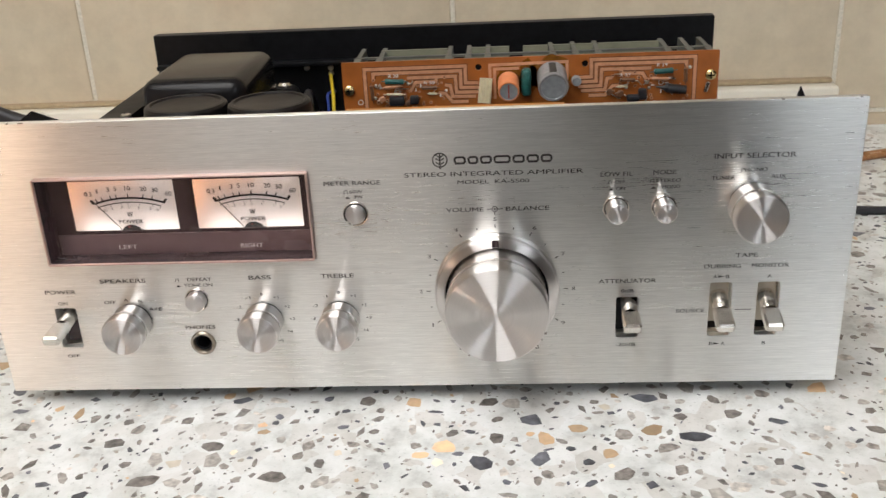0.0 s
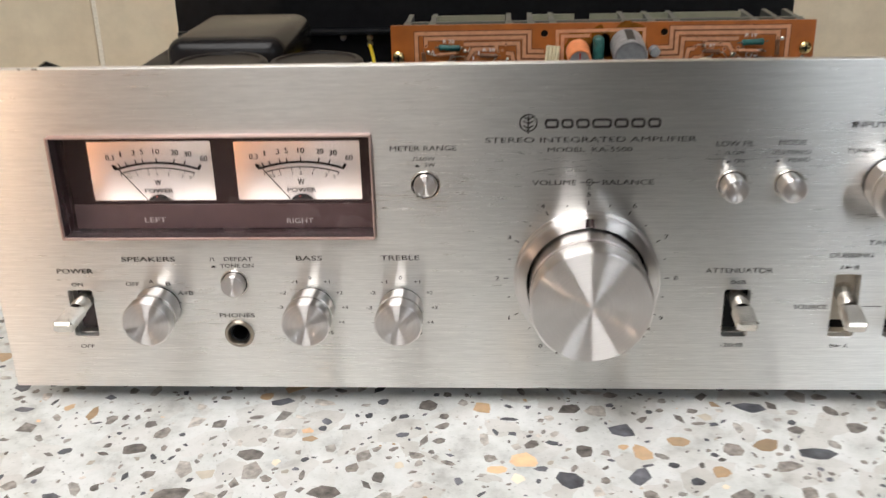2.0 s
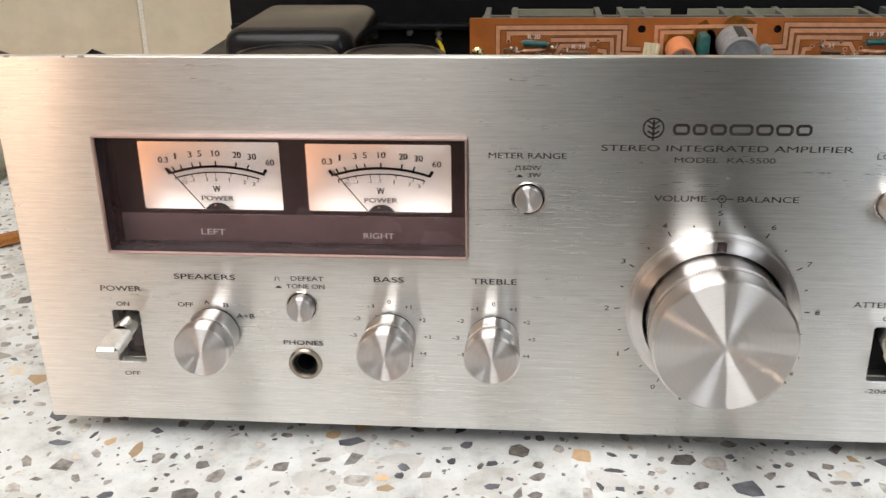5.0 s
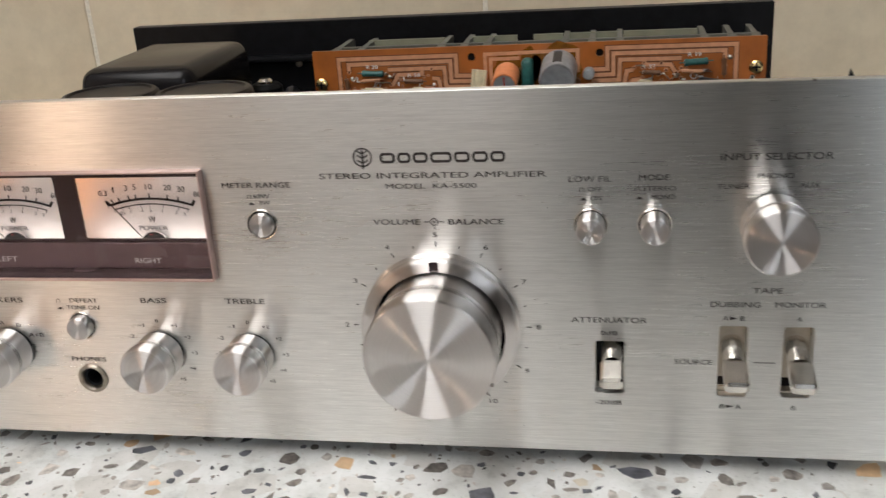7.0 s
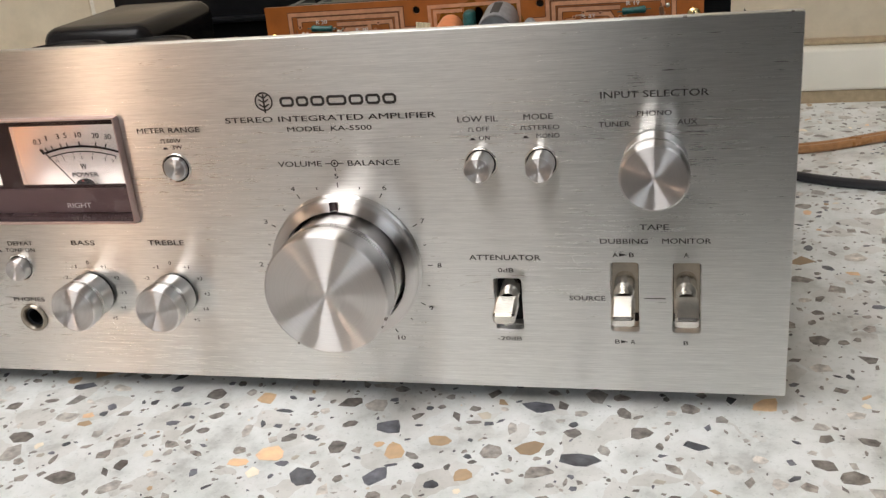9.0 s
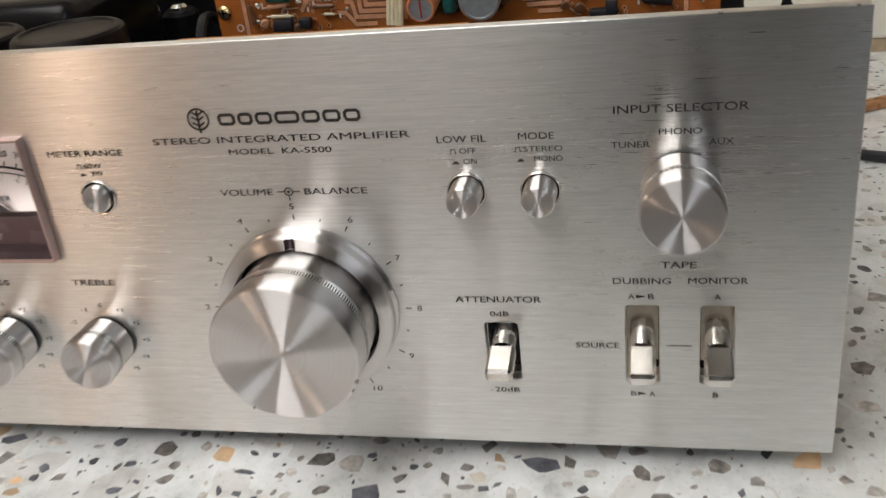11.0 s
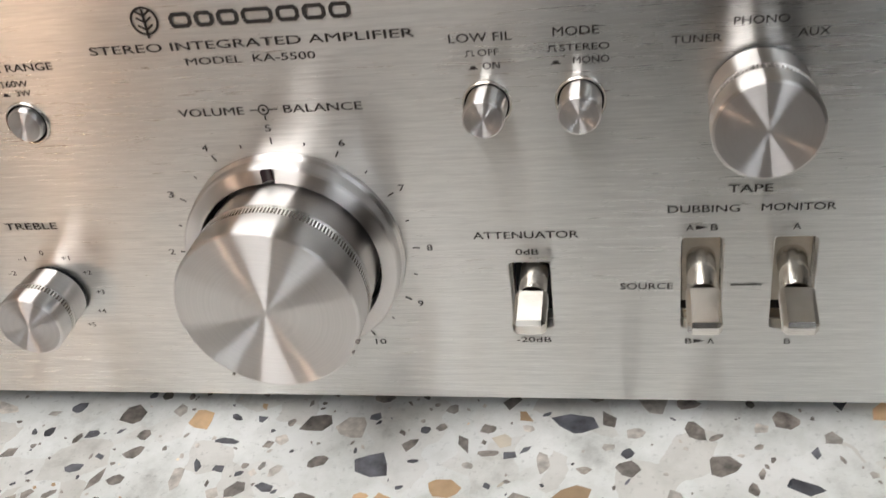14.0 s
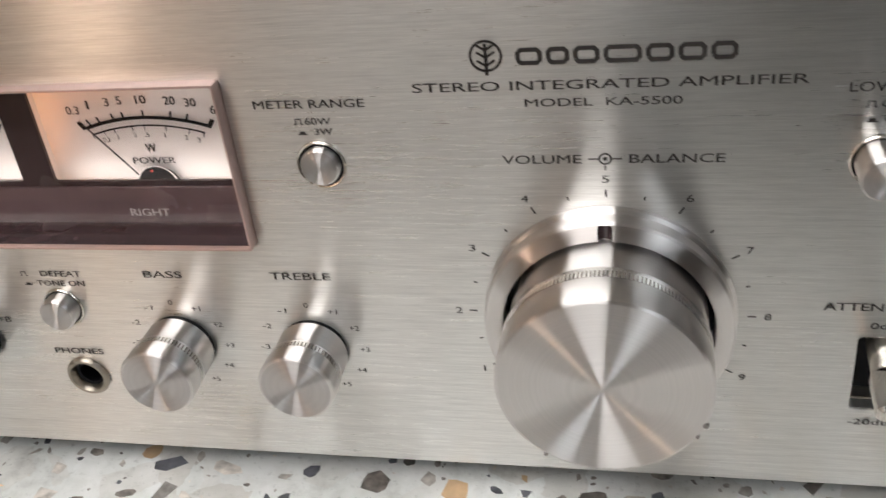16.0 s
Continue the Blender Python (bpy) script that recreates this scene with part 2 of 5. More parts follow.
M = {
    "panel": brushed_panel(),
    "turned": spun_face("turned_aluminium", (0.82, 0.79, 0.775), 0.36, 0.86, 0.40),
    "turned_small": spun_face("turned_aluminium_small", (0.64, 0.61, 0.60), 0.37, 0.83, 0.26),
    "turned_side": spun_face("turned_aluminium_side", (0.78, 0.75, 0.735), 0.31, 0.82, 0.06),
    # darker metal: shade between knurl teeth put into the colour; also tones the nicks
    "groove": plain("shade_toned_groove", (0.32, 0.29, 0.27), 0.45, 0.7, 0.3, 500),
    "satin": plain("satin_chrome", (0.74, 0.71, 0.66), 0.23, 1.0, 0.06),
    "chrome": plain("polished_chrome", (0.82, 0.80, 0.77), 0.13, 1.0, 0.04),
    "dust": plain("beige_dust_plate", (0.42, 0.37, 0.30), 0.35, 0.25, 0.1),
    "jack": plain("bronze_grey_bush", (0.36, 0.32, 0.27), 0.32, 1.0, 0.1),
    "steel": plain("zinc_steel", (0.62, 0.60, 0.55), 0.3, 1.0, 0.1),
    "brass": plain("yellow_passivated_screw", (0.72, 0.58, 0.28), 0.25, 1.0, 0.1),
    "print": plain("dark_print", (0.035, 0.03, 0.028), 0.55, 0.0, 0.2),
    "white_print": plain("pale_print", (0.72, 0.68, 0.66), 0.5, 0.0, 0.05),
    "smoke": plain("smoky_brown_plate", (0.055, 0.035, 0.038), 0.22, 0.0, 0.2, 200),
    "smoke_light": plain("mauve_brown_strip", (0.16, 0.105, 0.108), 0.3, 0.0, 0.12, 200),
    "bezel": plain("rose_tinted_bezel", (0.60, 0.44, 0.40), 0.38, 0.6, 0.06),
    "dial": plain("cream_dial_card", (0.86, 0.83, 0.80), 0.6, 0.0, 0.03, 120),
    "dial_box": plain("cream_meter_box", (0.88, 0.83, 0.78), 0.45, 0.0, 0.04, 120),
    # also colours the rings and discs that stand for shade round the controls
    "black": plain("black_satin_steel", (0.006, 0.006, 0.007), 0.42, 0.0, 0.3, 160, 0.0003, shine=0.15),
    "enamel": plain("black_enamel", (0.012, 0.011, 0.012), 0.24, 0.0, 0.25, 60, 0.0002, shine=0.2),
    "vinyl": plain("black_vinyl_sleeve", (0.014, 0.012, 0.012), 0.36, 0.0, 0.25, 120, 0.0004, shine=0.12),
    "cable": plain("black_rubber_cable", (0.016, 0.016, 0.02), 0.42, 0.0, 0.2, 200, 0.0002),
    "board": plain("orange_brown_phenolic_board", (0.36, 0.105, 0.02), 0.38, 0.0, 0.2, 70),
    "board_edge": plain("amber_board_edge", (0.52, 0.20, 0.03), 0.45, 0.0, 0.12, 90),
    "mask": plain("dark_board_line", (0.13, 0.04, 0.012), 0.45, 0.0, 0.2, 150),
    "trace": plain("masked_copper_trace", (0.60, 0.30, 0.17), 0.35, 0.0, 0.16, 300),
    "teal": plain("teal_component", (0.018, 0.10, 0.092), 0.35, 0.0, 0.3, 400, 0.0004),
    "orange_sleeve": plain("salmon_sleeve", (0.78, 0.28, 0.12), 0.35, 0.0, 0.08),
    "grey_sleeve": plain("pale_grey_sleeve", (0.27, 0.265, 0.27), 0.35, 0.0, 0.2),
    "can_end": plain("dull_can_end", (0.34, 0.36, 0.38), 0.4, 0.3, 0.15),
    "flux": plain("amber_flux_film", (0.20, 0.075, 0.012), 0.25, 0.0, 0.3, 220),
    "ivory": plain("ivory_ceramic", (0.72, 0.64, 0.44), 0.5, 0.0, 0.1, 300, 0.0004),
    "brown_part": plain("brown_resistor", (0.16, 0.075, 0.04), 0.4, 0.0, 0.2),
    "red": plain("red_mark", (0.45, 0.04, 0.03), 0.5),
    "sink": plain("grey_green_heat_sink", (0.11, 0.115, 0.105), 0.5, 0.2, 0.12, 140, 0.0003),
    "sink_pale": plain("pale_green_grey_plate", (0.21, 0.215, 0.155), 0.5, 0.0, 0.12, 90),
    "yellow": plain("yellow_wire", (0.62, 0.46, 0.02), 0.4),
    "blue": plain("blue_wire", (0.02, 0.05, 0.30), 0.4),
    "copper": plain("clear_sheathed_copper", (0.50, 0.20, 0.05), 0.22, 0.35, 0.2, 500, 0.0003, 0.6),
    "tan_cable": plain("tan_sheathed_copper", (0.42, 0.21, 0.09), 0.3, 0.1, 0.15, 300),
    "tile": tile_material(),
    "grout": plain("grey_grout", (0.72, 0.67, 0.58), 0.85, 0.0, 0.15, 500, 0.0006),
    "upstand": plain("ivory_plastic_trim", (0.86, 0.81, 0.70), 0.35, 0.0, 0.03, 40),
    "seal": plain("tan_sealant", (0.45, 0.35, 0.22), 0.6, 0.0, 0.12, 200),
    "terrazzo": terrazzo_base(),
    "paint": plain("off_white_wall_paint", (0.66, 0.63, 0.58), 0.85, 0.0, 0.04, 8),
    # tones of the unseen walls, set by how the panel should reflect them
    "tan_paint": plain("tan_wall_paint", (0.34, 0.272, 0.218), 0.8, 0.0, 0.06, 8),
    "wood_wall": plain("dark_brown_wall", (0.055, 0.048, 0.042), 0.6, 0.0, 0.15, 8),
    "floor": plain("dark_brown_floor", (0.05, 0.04, 0.032), 0.45, 0.0, 0.2, 6),
    "cabinet": plain("brown_cabinet_front", (0.22, 0.15, 0.09), 0.45, 0.0, 0.15, 12),
    "chip_dark": plain("slate_chip", (0.115, 0.117, 0.135), 0.34, 0.0, 0.6, 160, 0, 0, True),
    "chip_taupe": plain("taupe_chip", (0.275, 0.245, 0.222), 0.34, 0.0, 0.6, 260, 0, 0, True),
    "chip_grey": plain("pale_grey_chip", (0.50, 0.465, 0.43), 0.34, 0.0, 0.4, 260, 0, 0, True),
    "chip_tan": plain("apricot_chip", (0.72, 0.50, 0.30), 0.34, 0.0, 0.12, 200, 0, 0, True),
    "chip_cream": plain("cream_chip", (0.76, 0.69, 0.58), 0.34, 0.0, 0.1, 200, 0, 0, True),
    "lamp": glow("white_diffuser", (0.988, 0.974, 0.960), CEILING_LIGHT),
    "daylight": glow("cool_daylight_pane", (0.86, 0.93, 1.0), DAY_LEFT),
    "daylight_right": glow("shaded_daylight_pane", (0.86, 0.93, 1.0), DAY_RIGHT),
    "warm_lamp": glow("warm_shade", (1.0, 0.70, 0.50), WARM_LIGHT),
    # fill glow added to whiten the dials, hidden behind the mask
    "glow_strip": glow("added_warm_white_fill", (1.0, 0.95, 0.92), METER_LIGHT),
    "amber": glow("amber_bulb", (1.0, 0.42, 0.14), METER_LIGHT * 1.1),
}
mg, ntg, bg = material("clear_window")
bg.inputs["Base Color"].default_value = (0.96, 0.93, 0.93, 1)
bg.inputs["Transmission Weight"].default_value = 1.0
bg.inputs["Roughness"].default_value = 0.03
bg.inputs["IOR"].default_value = 1.45
M["glass"] = mg
mg2, ntg2, bg2 = material("green_glass")
bg2.inputs["Base Color"].default_value = (0.34, 0.36, 0.26, 1)
bg2.inputs["Transmission Weight"].default_value = 0.6
bg2.inputs["Roughness"].default_value = 0.08
M["green_glass"] = mg2


# ---------------- building helpers ----------------
def finish(bm, name, mat, sharp=35.0, smooth=True):
    for f in bm.faces:
        f.smooth = smooth
    lim = radians(sharp)
    for e in bm.edges:
        if len(e.link_faces) == 2 and e.calc_face_angle(0) > lim:
            e.smooth = False
    me = bpy.data.meshes.new(name)
    bm.to_mesh(me)
    bm.free()
    for one in mat if isinstance(mat, (list, tuple)) else [mat]:
        me.materials.append(one)
    return me


def part(name, bm, mat, parent, label="", m=None):
    """One mesh object under a thing or a part; the mesh is in the amplifier's own space unless m moves it."""
    me = bm if isinstance(bm, bpy.types.Mesh) else finish(bm, name, mat)
    ob = new(name, me)
    ob.parent = parent
    if m is not None:
        ob.matrix_basis = m
    if label:
        ob["label"] = label
    return ob


def thing(name, label, category, group="", kind="", at=(0, 0, 0)):
    ob = new(name)
    ob.location = at
    ob.empty_display_size = 0.02
    return tagged(ob, label, category, group, kind)


def box(lo, hi, bevel=0.0, segs=2, bm=None):
    made = bm or bmesh.new()
    c = [(a + b) / 2 for a, b in zip(lo, hi)]
    s = [abs(b - a) for a, b in zip(lo, hi)]
    got = bmesh.ops.create_cube(made, size=1.0, matrix=Matrix.Translation(c) @ Matrix.Diagonal((*s, 1)))
    if bevel:
        edges = list({e for v in got["verts"] for e in v.link_edges})
        bmesh.ops.bevel(made, geom=edges, offset=bevel, segments=segs, profile=0.5, affect="EDGES")
    return made


def lathe(profile, seg=64, bm=None):
    """Turns (radius, y) pairs about the y axis; ends at radius 0 are closed."""
    made = bm or bmesh.new()
    rows = []
    for r, y in profile:
        if r < 1e-6:
            rows.append([made.verts.new((0, y, 0))])
        else:
            rows.append([made.verts.new((r * math.cos(2 * math.pi * k / seg), y, r * math.sin(2 * math.pi * k / seg))) for k in range(seg)])
    for a, b in zip(rows, rows[1:]):
        for k in range(seg):
            n = (k + 1) % seg
            if len(a) == 1 and len(b) == 1:
                continue
            if len(a) == 1:
                made.faces.new((a[0], b[n], b[k]))
            elif len(b) == 1:
                made.faces.new((a[k], a[n], b[0]))
            else:
                made.faces.new((a[k], a[n], b[n], b[k]))
    bmesh.ops.recalc_face_normals(made, faces=made.faces[:])
    return made


def knurl(r, y0, y1, teeth, depth, bm=None):
    """A band of fine ridges round the y axis."""
    made = bm or bmesh.new()
    pts = []
    for k in range(teeth):
        for f, d in ((0.0, 0), (0.06, depth), (0.5, depth), (0.56, 0)):
            a = 2 * math.pi * (k + f) / teeth
            pts.append(((r - depth + d) * math.cos(a), (r - depth + d) * math.sin(a)))
    rows = [[made.verts.new((x, y, z)) for x, z in pts] for y in (y0, y1)]
    n = len(pts)
    for k in range(n):
        f = made.faces.new((rows[0][k], rows[0][(k + 1) % n], rows[1][(k + 1) % n], rows[1][k]))
        # slot bottoms take the second, darker material as painted shade
        f.material_index = 1 if k % 4 == 3 else 0
    bmesh.ops.recalc_face_normals(made, faces=made.faces[:])
    return made


def tube(points, radius, seg=10, bm=None):
    """A round cable along a smooth line through the points."""
    made = bm or bmesh.new()
    P = [Vector(p) for p in points]
    line = []
    for i in range(len(P) - 1):
        p0, p1, p2, p3 = P[max(i - 1, 0)], P[i], P[i + 1], P[min(i + 2, len(P) - 1)]
        for k in range(8):
            t = k / 8
            line.append(0.5 * ((2 * p1) + (p2 - p0) * t + (2 * p0 - 5 * p1 + 4 * p2 - p3) * t * t + (3 * p1 - p0 - 3 * p2 + p3) * t ** 3))
    line.append(P[-1])
    rows = []
    for i, p in enumerate(line):
        d = (line[min(i + 1, len(line) - 1)] - line[max(i - 1, 0)]).normalized()
        side = d.cross(Vector((0, 0, 1)))
        side = side.normalized() if side.length > 1e-4 else Vector((1, 0, 0))
        up = side.cross(d)
        rows.append([made.verts.new(p + radius * (math.cos(a) * side + math.sin(a) * up)) for a in (2 * math.pi * k / seg for k in range(seg))])
    for a, b in zip(rows, rows[1:]):
        for k in range(seg):
            made.faces.new((a[k], a[(k + 1) % seg], b[(k + 1) % seg], b[k]))
    made.faces.new(rows[0])
    made.faces.new(rows[-1][::-1])
    bmesh.ops.recalc_face_normals(made, faces=made.faces[:])
    return made


def strip(points, width, y, bm=None, thick=0.0):
    """A flat band along points (x, z), lying in the plane y and facing the front."""
    made = bm or bmesh.new()
    P = [Vector((a, b)) for a, b in points]
    left, right = [], []
    for i, p in enumerate(P):
        a = (p - P[i - 1]).normalized() if i else (P[1] - p).normalized()
        b = (P[i + 1] - p).normalized() if i < len(P) - 1 else a
        n = Vector((-(a + b).y, (a + b).x)).normalized()
        k = width / 2 / max(0.5, n.dot(Vector((-a.y, a.x))))
        left.append(made.verts.new((*(p + n * k), 0)))
        right.append(made.verts.new((*(p - n * k), 0)))
    for i in range(len(P) - 1):
        made.faces.new((left[i], right[i], right[i + 1], left[i + 1]))
    for v in left + right:
        v.co = (v.co.x, y, v.co.y)
    return made


def dot(x, z, r, y, seg=20, bm=None):
    made = bm or bmesh.new()
    made.faces.new([made.verts.new((x + r * math.cos(2 * math.pi * k / seg), y, z + r * math.sin(2 * math.pi * k / seg))) for k in range(seg)])
    return made


def circle_line(x, z, r, width, y, a0=0.0, a1=360.0, seg=48, bm=None):
    made = bm or bmesh.new()
    rows = []
    for k in range(seg + 1):
        a = radians(a0 + (a1 - a0) * k / seg)
        rows.append([made.verts.new((x + q * math.cos(a), y, z + q * math.sin(a))) for q in (r - width / 2, r + width / 2)])
    for p, q in zip(rows, rows[1:]):
        made.faces.new((p[0], p[1], q[1], q[0]))
    return made


def set_words(specs):
    """Meshes of printed words. Each spec: text, x0, x1, base z, cap height, y, slant of the word in degrees."""
    temps = []
    for text, *_ in specs:
        cu = bpy.data.curves.new("word", "FONT")
        cu.body, cu.size, cu.resolution_u, cu.offset = text, 1.0, 3, 0.0
        temps.append(new("word", cu))
    deps = bpy.context.evaluated_depsgraph_get()
    deps.update()
    done = []
    for ob, (text, x0, x1, zb, cap, y, *_) in zip(temps, specs):
        me = bpy.data.meshes.new_from_object(ob.evaluated_get(deps))
        co = np.array([v.co[:] for v in me.vertices])
        lo, hi = co.min(0), co.max(0)
        if text == "1":
            mid, half = (x0 + x1) / 2, cap * 0.13
            x0, x1 = mid - half, mid + half
        for v in me.vertices:
            u = (v.co.x - lo[0]) / (hi[0] - lo[0])
            w = (v.co.y - lo[1]) / (hi[1] - lo[1])
            v.co = (x0 + u * (x1 - x0), y, zb + w * cap)
        me.materials.clear()
        if cap >= 0.0015:
            bm = bmesh.new()
            for dx in ((-0.03, 0.03) if y > 0.015 else (-0.016, 0.016)):
                bm.from_mesh(me)
                for v in bm.verts[-len(me.vertices):]:
                    v.co += Vector((dx * cap, dx * 0.0003, 0))
            bm.to_mesh(me)
            bm.free()
        done.append(me)
    for ob in temps:
        cu = ob.data
        bpy.data.objects.remove(ob)
        bpy.data.curves.remove(cu)
    return done


def carve(bm, cutter):
    """The mesh with the cutter's shape taken out of it."""
    obs = []
    for b in (bm, cutter):
        me = bpy.data.meshes.new("piece")
        b.to_mesh(me)
        b.free()
        obs.append(new("piece", me))
    md = obs[0].modifiers.new("cut", "BOOLEAN")
    md.object, md.solver = obs[1], "EXACT"
    deps = bpy.context.evaluated_depsgraph_get()
    deps.update()
    got = bmesh.new()
    got.from_mesh(bpy.data.meshes.new_from_object(obs[0].evaluated_get(deps)))
    for ob in obs:
        bpy.data.objects.remove(ob)
    return got


def rounded(x0, z0, x1, z1, r, n=5):
    pts = []
    for cx, cz, a in ((x1 - r, z1 - r, 0), (x0 + r, z1 - r, 90), (x0 + r, z0 + r, 180), (x1 - r, z0 + r, 270)):
        for k in range(n + 1):
            b = radians(a + 90 * k / n)
            pts.append((cx + r * math.cos(b), cz + r * math.sin(b)))
    return pts


def plate(outer, holes, y0, y1, edge=0.0):
    """A plate in the xz plane from y0 (front) to y1 with holes through it, its edges eased."""
    cu = bpy.data.curves.new("outline", "CURVE")
    cu.dimensions, cu.fill_mode = "2D", "BOTH"
    cu.extrude = (y1 - y0) / 2 - edge
    cu.bevel_depth, cu.bevel_resolution = edge, 1
    cu.offset = -edge
    for loop in [outer, *holes]:
        sp = cu.splines.new("POLY")
        sp.points.add(len(loop) - 1)
        for p, (x, z) in zip(sp.points, loop):
            p.co = (x, z, 0, 1)
        sp.use_cyclic_u = True
    ob = new("outline", cu)
    deps = bpy.context.evaluated_depsgraph_get()
    deps.update()
    me = bpy.data.meshes.new_from_object(ob.evaluated_get(deps))
    bpy.data.objects.remove(ob)
    bpy.data.curves.remove(cu)
    bm = bmesh.new()
    bm.from_mesh(me)
    bpy.data.meshes.remove(me)
    for v in bm.verts:
        v.co = (v.co.x, (y0 + y1) / 2 - v.co.z, v.co.y)
    bmesh.ops.remove_doubles(bm, verts=bm.verts[:], dist=1e-6)
    bmesh.ops.recalc_face_normals(bm, faces=bm.faces[:])
    uv = bm.loops.layers.uv.new("UVMap")
    for f in bm.faces:
        for lp in f.loops:
            lp[uv].uv = (lp.vert.co.x, lp.vert.co.z + lp.vert.co.y)
    return bm


# ---------------- the room ----------------
def wall_piece(name, lo, hi, mat, label, category):
    ob = new(name, finish(box(lo, hi), name, mat))
    return tagged(ob, label, category, kind="structure")


worktop = wall_piece("worktop", (-1.4, -0.15, -0.035), (1.4, 0.478, 0.0), M["terrazzo"], "white terrazzo kitchen worktop with grey and apricot chips", "worktop")
wall_piece("floor", (-1.9, -2.7, -0.98), (1.9, 0.6, -0.93), M["floor"], "dark brown kitchen floor", "floor")
wall_piece("ceiling", (-1.9, -2.7, 1.5), (1.9, 0.6, 1.55), M["paint"], "plain off-white painted ceiling", "ceiling")
wall_north = wall_piece("wall_north", (-1.9, 0.4795, -0.93), (1.9, 0.6, 1.5), M["grout"], "kitchen wall covered in cream marbled tiles", "wall")
# unseen walls with a dark gap between, added to shape the panel's reflections
wall_piece("wall_south", (-1.9, -2.8, -0.93), (1.9, -2.7, 1.5), M["wood_wall"], "unseen dark brown wall added to darken reflections in the panel", "wall")
wall_piece("added_wall_inner", (-1.9, -1.9, -0.93), (-0.08, -1.8, 1.5), M["tan_paint"], "unseen tan wall added to shape reflections in the panel", "wall")
wall_piece("added_wall_end", (0.64, -1.9, -0.93), (1.9, -1.8, 1.5), M["wood_wall"], "unseen dark brown wall added to darken reflections in the panel", "wall")


def window(name, x, z, w, h, glass):
    """An unseen two-light window added on the wall behind the worktop's user."""
    win = thing(name, "unseen white-framed window with glowing panes, added for cool reflections", "window", kind="structure", at=(x, -1.7995, z))
    holes = [rounded(-w / 2, -h / 2, -0.012, h / 2, 0.002, 2), rounded(0.012, -h / 2, w / 2, h / 2, 0.002, 2)]
    part("window_frame", plate(rounded(-w / 2 - 0.03, -h / 2 - 0.03, w / 2 + 0.03, h / 2 + 0.03, 0.002, 2), holes, 0.0, 0.04), M["paint"], win)
    for s in (-1, 1):
        lo, hi = sorted((s * 0.0125, s * (w / 2 - 0.0005)))
        part("pane", box((lo, 0.010, -h / 2 + 0.0005), (hi, 0.014, h / 2 - 0.0005)), glass, win, "bright daylight pane")


# both out of view, sized and placed for the cool reflections they give
window("window_1", 0.95, 0.78, 0.50, 0.94, M["daylight_right"])
window("window_2", -0.44, 1.03, 0.60, 0.46, M["daylight"])
wall_piece("wall_west", (-2.0, -2.7, -0.93), (-1.9, 0.6, 1.5), M["paint"], "plain off-white painted wall", "wall")
# unseen too, kept dark so the panel's right side reflects less
wall_piece("wall_east", (1.9, -2.7, -0.93), (2.0, 0.6, 1.5), M["wood_wall"], "unseen dark brown wall added to darken reflections in the panel", "wall")
wall_piece("base_cabinet", (-1.4, -0.13, -0.93), (1.4, 0.478, -0.036), M["cabinet"], "brown kitchen base cabinet under the worktop", "cabinet")

# the ivory strip along the foot of the wall, sealed below and above
up = bmesh.new()
box((-1.4, 0.456, 0.010), (0.357, 0.4805, 0.0435), 0.003, 3, up)
trim = tagged(new("trim", finish(up, "trim", M["upstand"])), "ivory plastic strip along the foot of the tiled wall", "trim", kind="structure")
part("seal", box((-1.4, 0.459, -0.001), (0.356, 0.4805, 0.0098), 0.001), M["seal"], trim, "tan sealant bead")
part("seal", box((-1.4, 0.4690, 0.0437), (0.354, 0.4805, 0.0478), 0.0015), M["seal"], trim, "tan sealant bead")

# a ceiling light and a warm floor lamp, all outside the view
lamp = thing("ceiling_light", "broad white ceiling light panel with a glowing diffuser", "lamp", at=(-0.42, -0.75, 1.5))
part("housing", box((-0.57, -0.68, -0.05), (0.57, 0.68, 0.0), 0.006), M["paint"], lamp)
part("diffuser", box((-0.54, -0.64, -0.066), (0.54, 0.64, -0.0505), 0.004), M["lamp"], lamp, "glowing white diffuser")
glim = thing("floor_lamp", "slender floor lamp with a small glowing warm shade", "lamp", at=(-1.08, -1.62, -0.93))
part("base", lathe([(0.0, 0.0), (0.13, 0.0), (0.13, -0.018), (0.03, -0.028), (0.0, -0.028)], 32), M["floor"], glim, "", pose(0, 0, 0, -90, 0, 0))
part("pole", lathe([(0.0, -0.0281), (0.011, -0.0281), (0.011, -0.919), (0.0, -0.919)], 16), M["steel"], glim, "", pose(0, 0, 0, -90, 0, 0))
part("shade", lathe([(0.0, -0.92), (0.052, -0.92), (0.060, -0.925), (0.046, -1.03), (0.040, -1.035), (0.0, -1.035)], 32), M["warm_lamp"], glim, "glowing warm paper shade", pose(0, 0, 0, -90, 0, 0))

# ---------------- amplifier: front panel ----------------
amp = thing("stereo_amplifier", "silver stereo amplifier with open top standing on the worktop", "amplifier")
Z0, Z1 = 0.0083, 0.1553
SLOTS = {
    "power": (-0.1831, 0.0342, -0.1722, 0.0569),
    "attenuator": (0.1034, 0.0350, 0.1144, 0.0572),
    "dubbing": (0.1489, 0.0350, 0.1595, 0.0642),
    "monitor": (0.1720, 0.0350, 0.1825, 0.0641),
}
WIN = (-0.1788, 0.0816, -0.0444, 0.1271)
JACK = (-0.1080, 0.0358)
ring_hole = [(JACK[0] + 0.0058 * math.cos(radians(a)), JACK[1] + 0.0058 * math.sin(radians(a))) for a in range(0, 360, 12)]
panel_bm = plate(rounded(-0.215, Z0, 0.2144, Z1, 0.0006, 2), [rounded(*s, 0.0012, 4) for s in SLOTS.values()] + [rounded(*WIN, 0.0006, 2), ring_hole], 0.0, 0.0042, 0.0004)
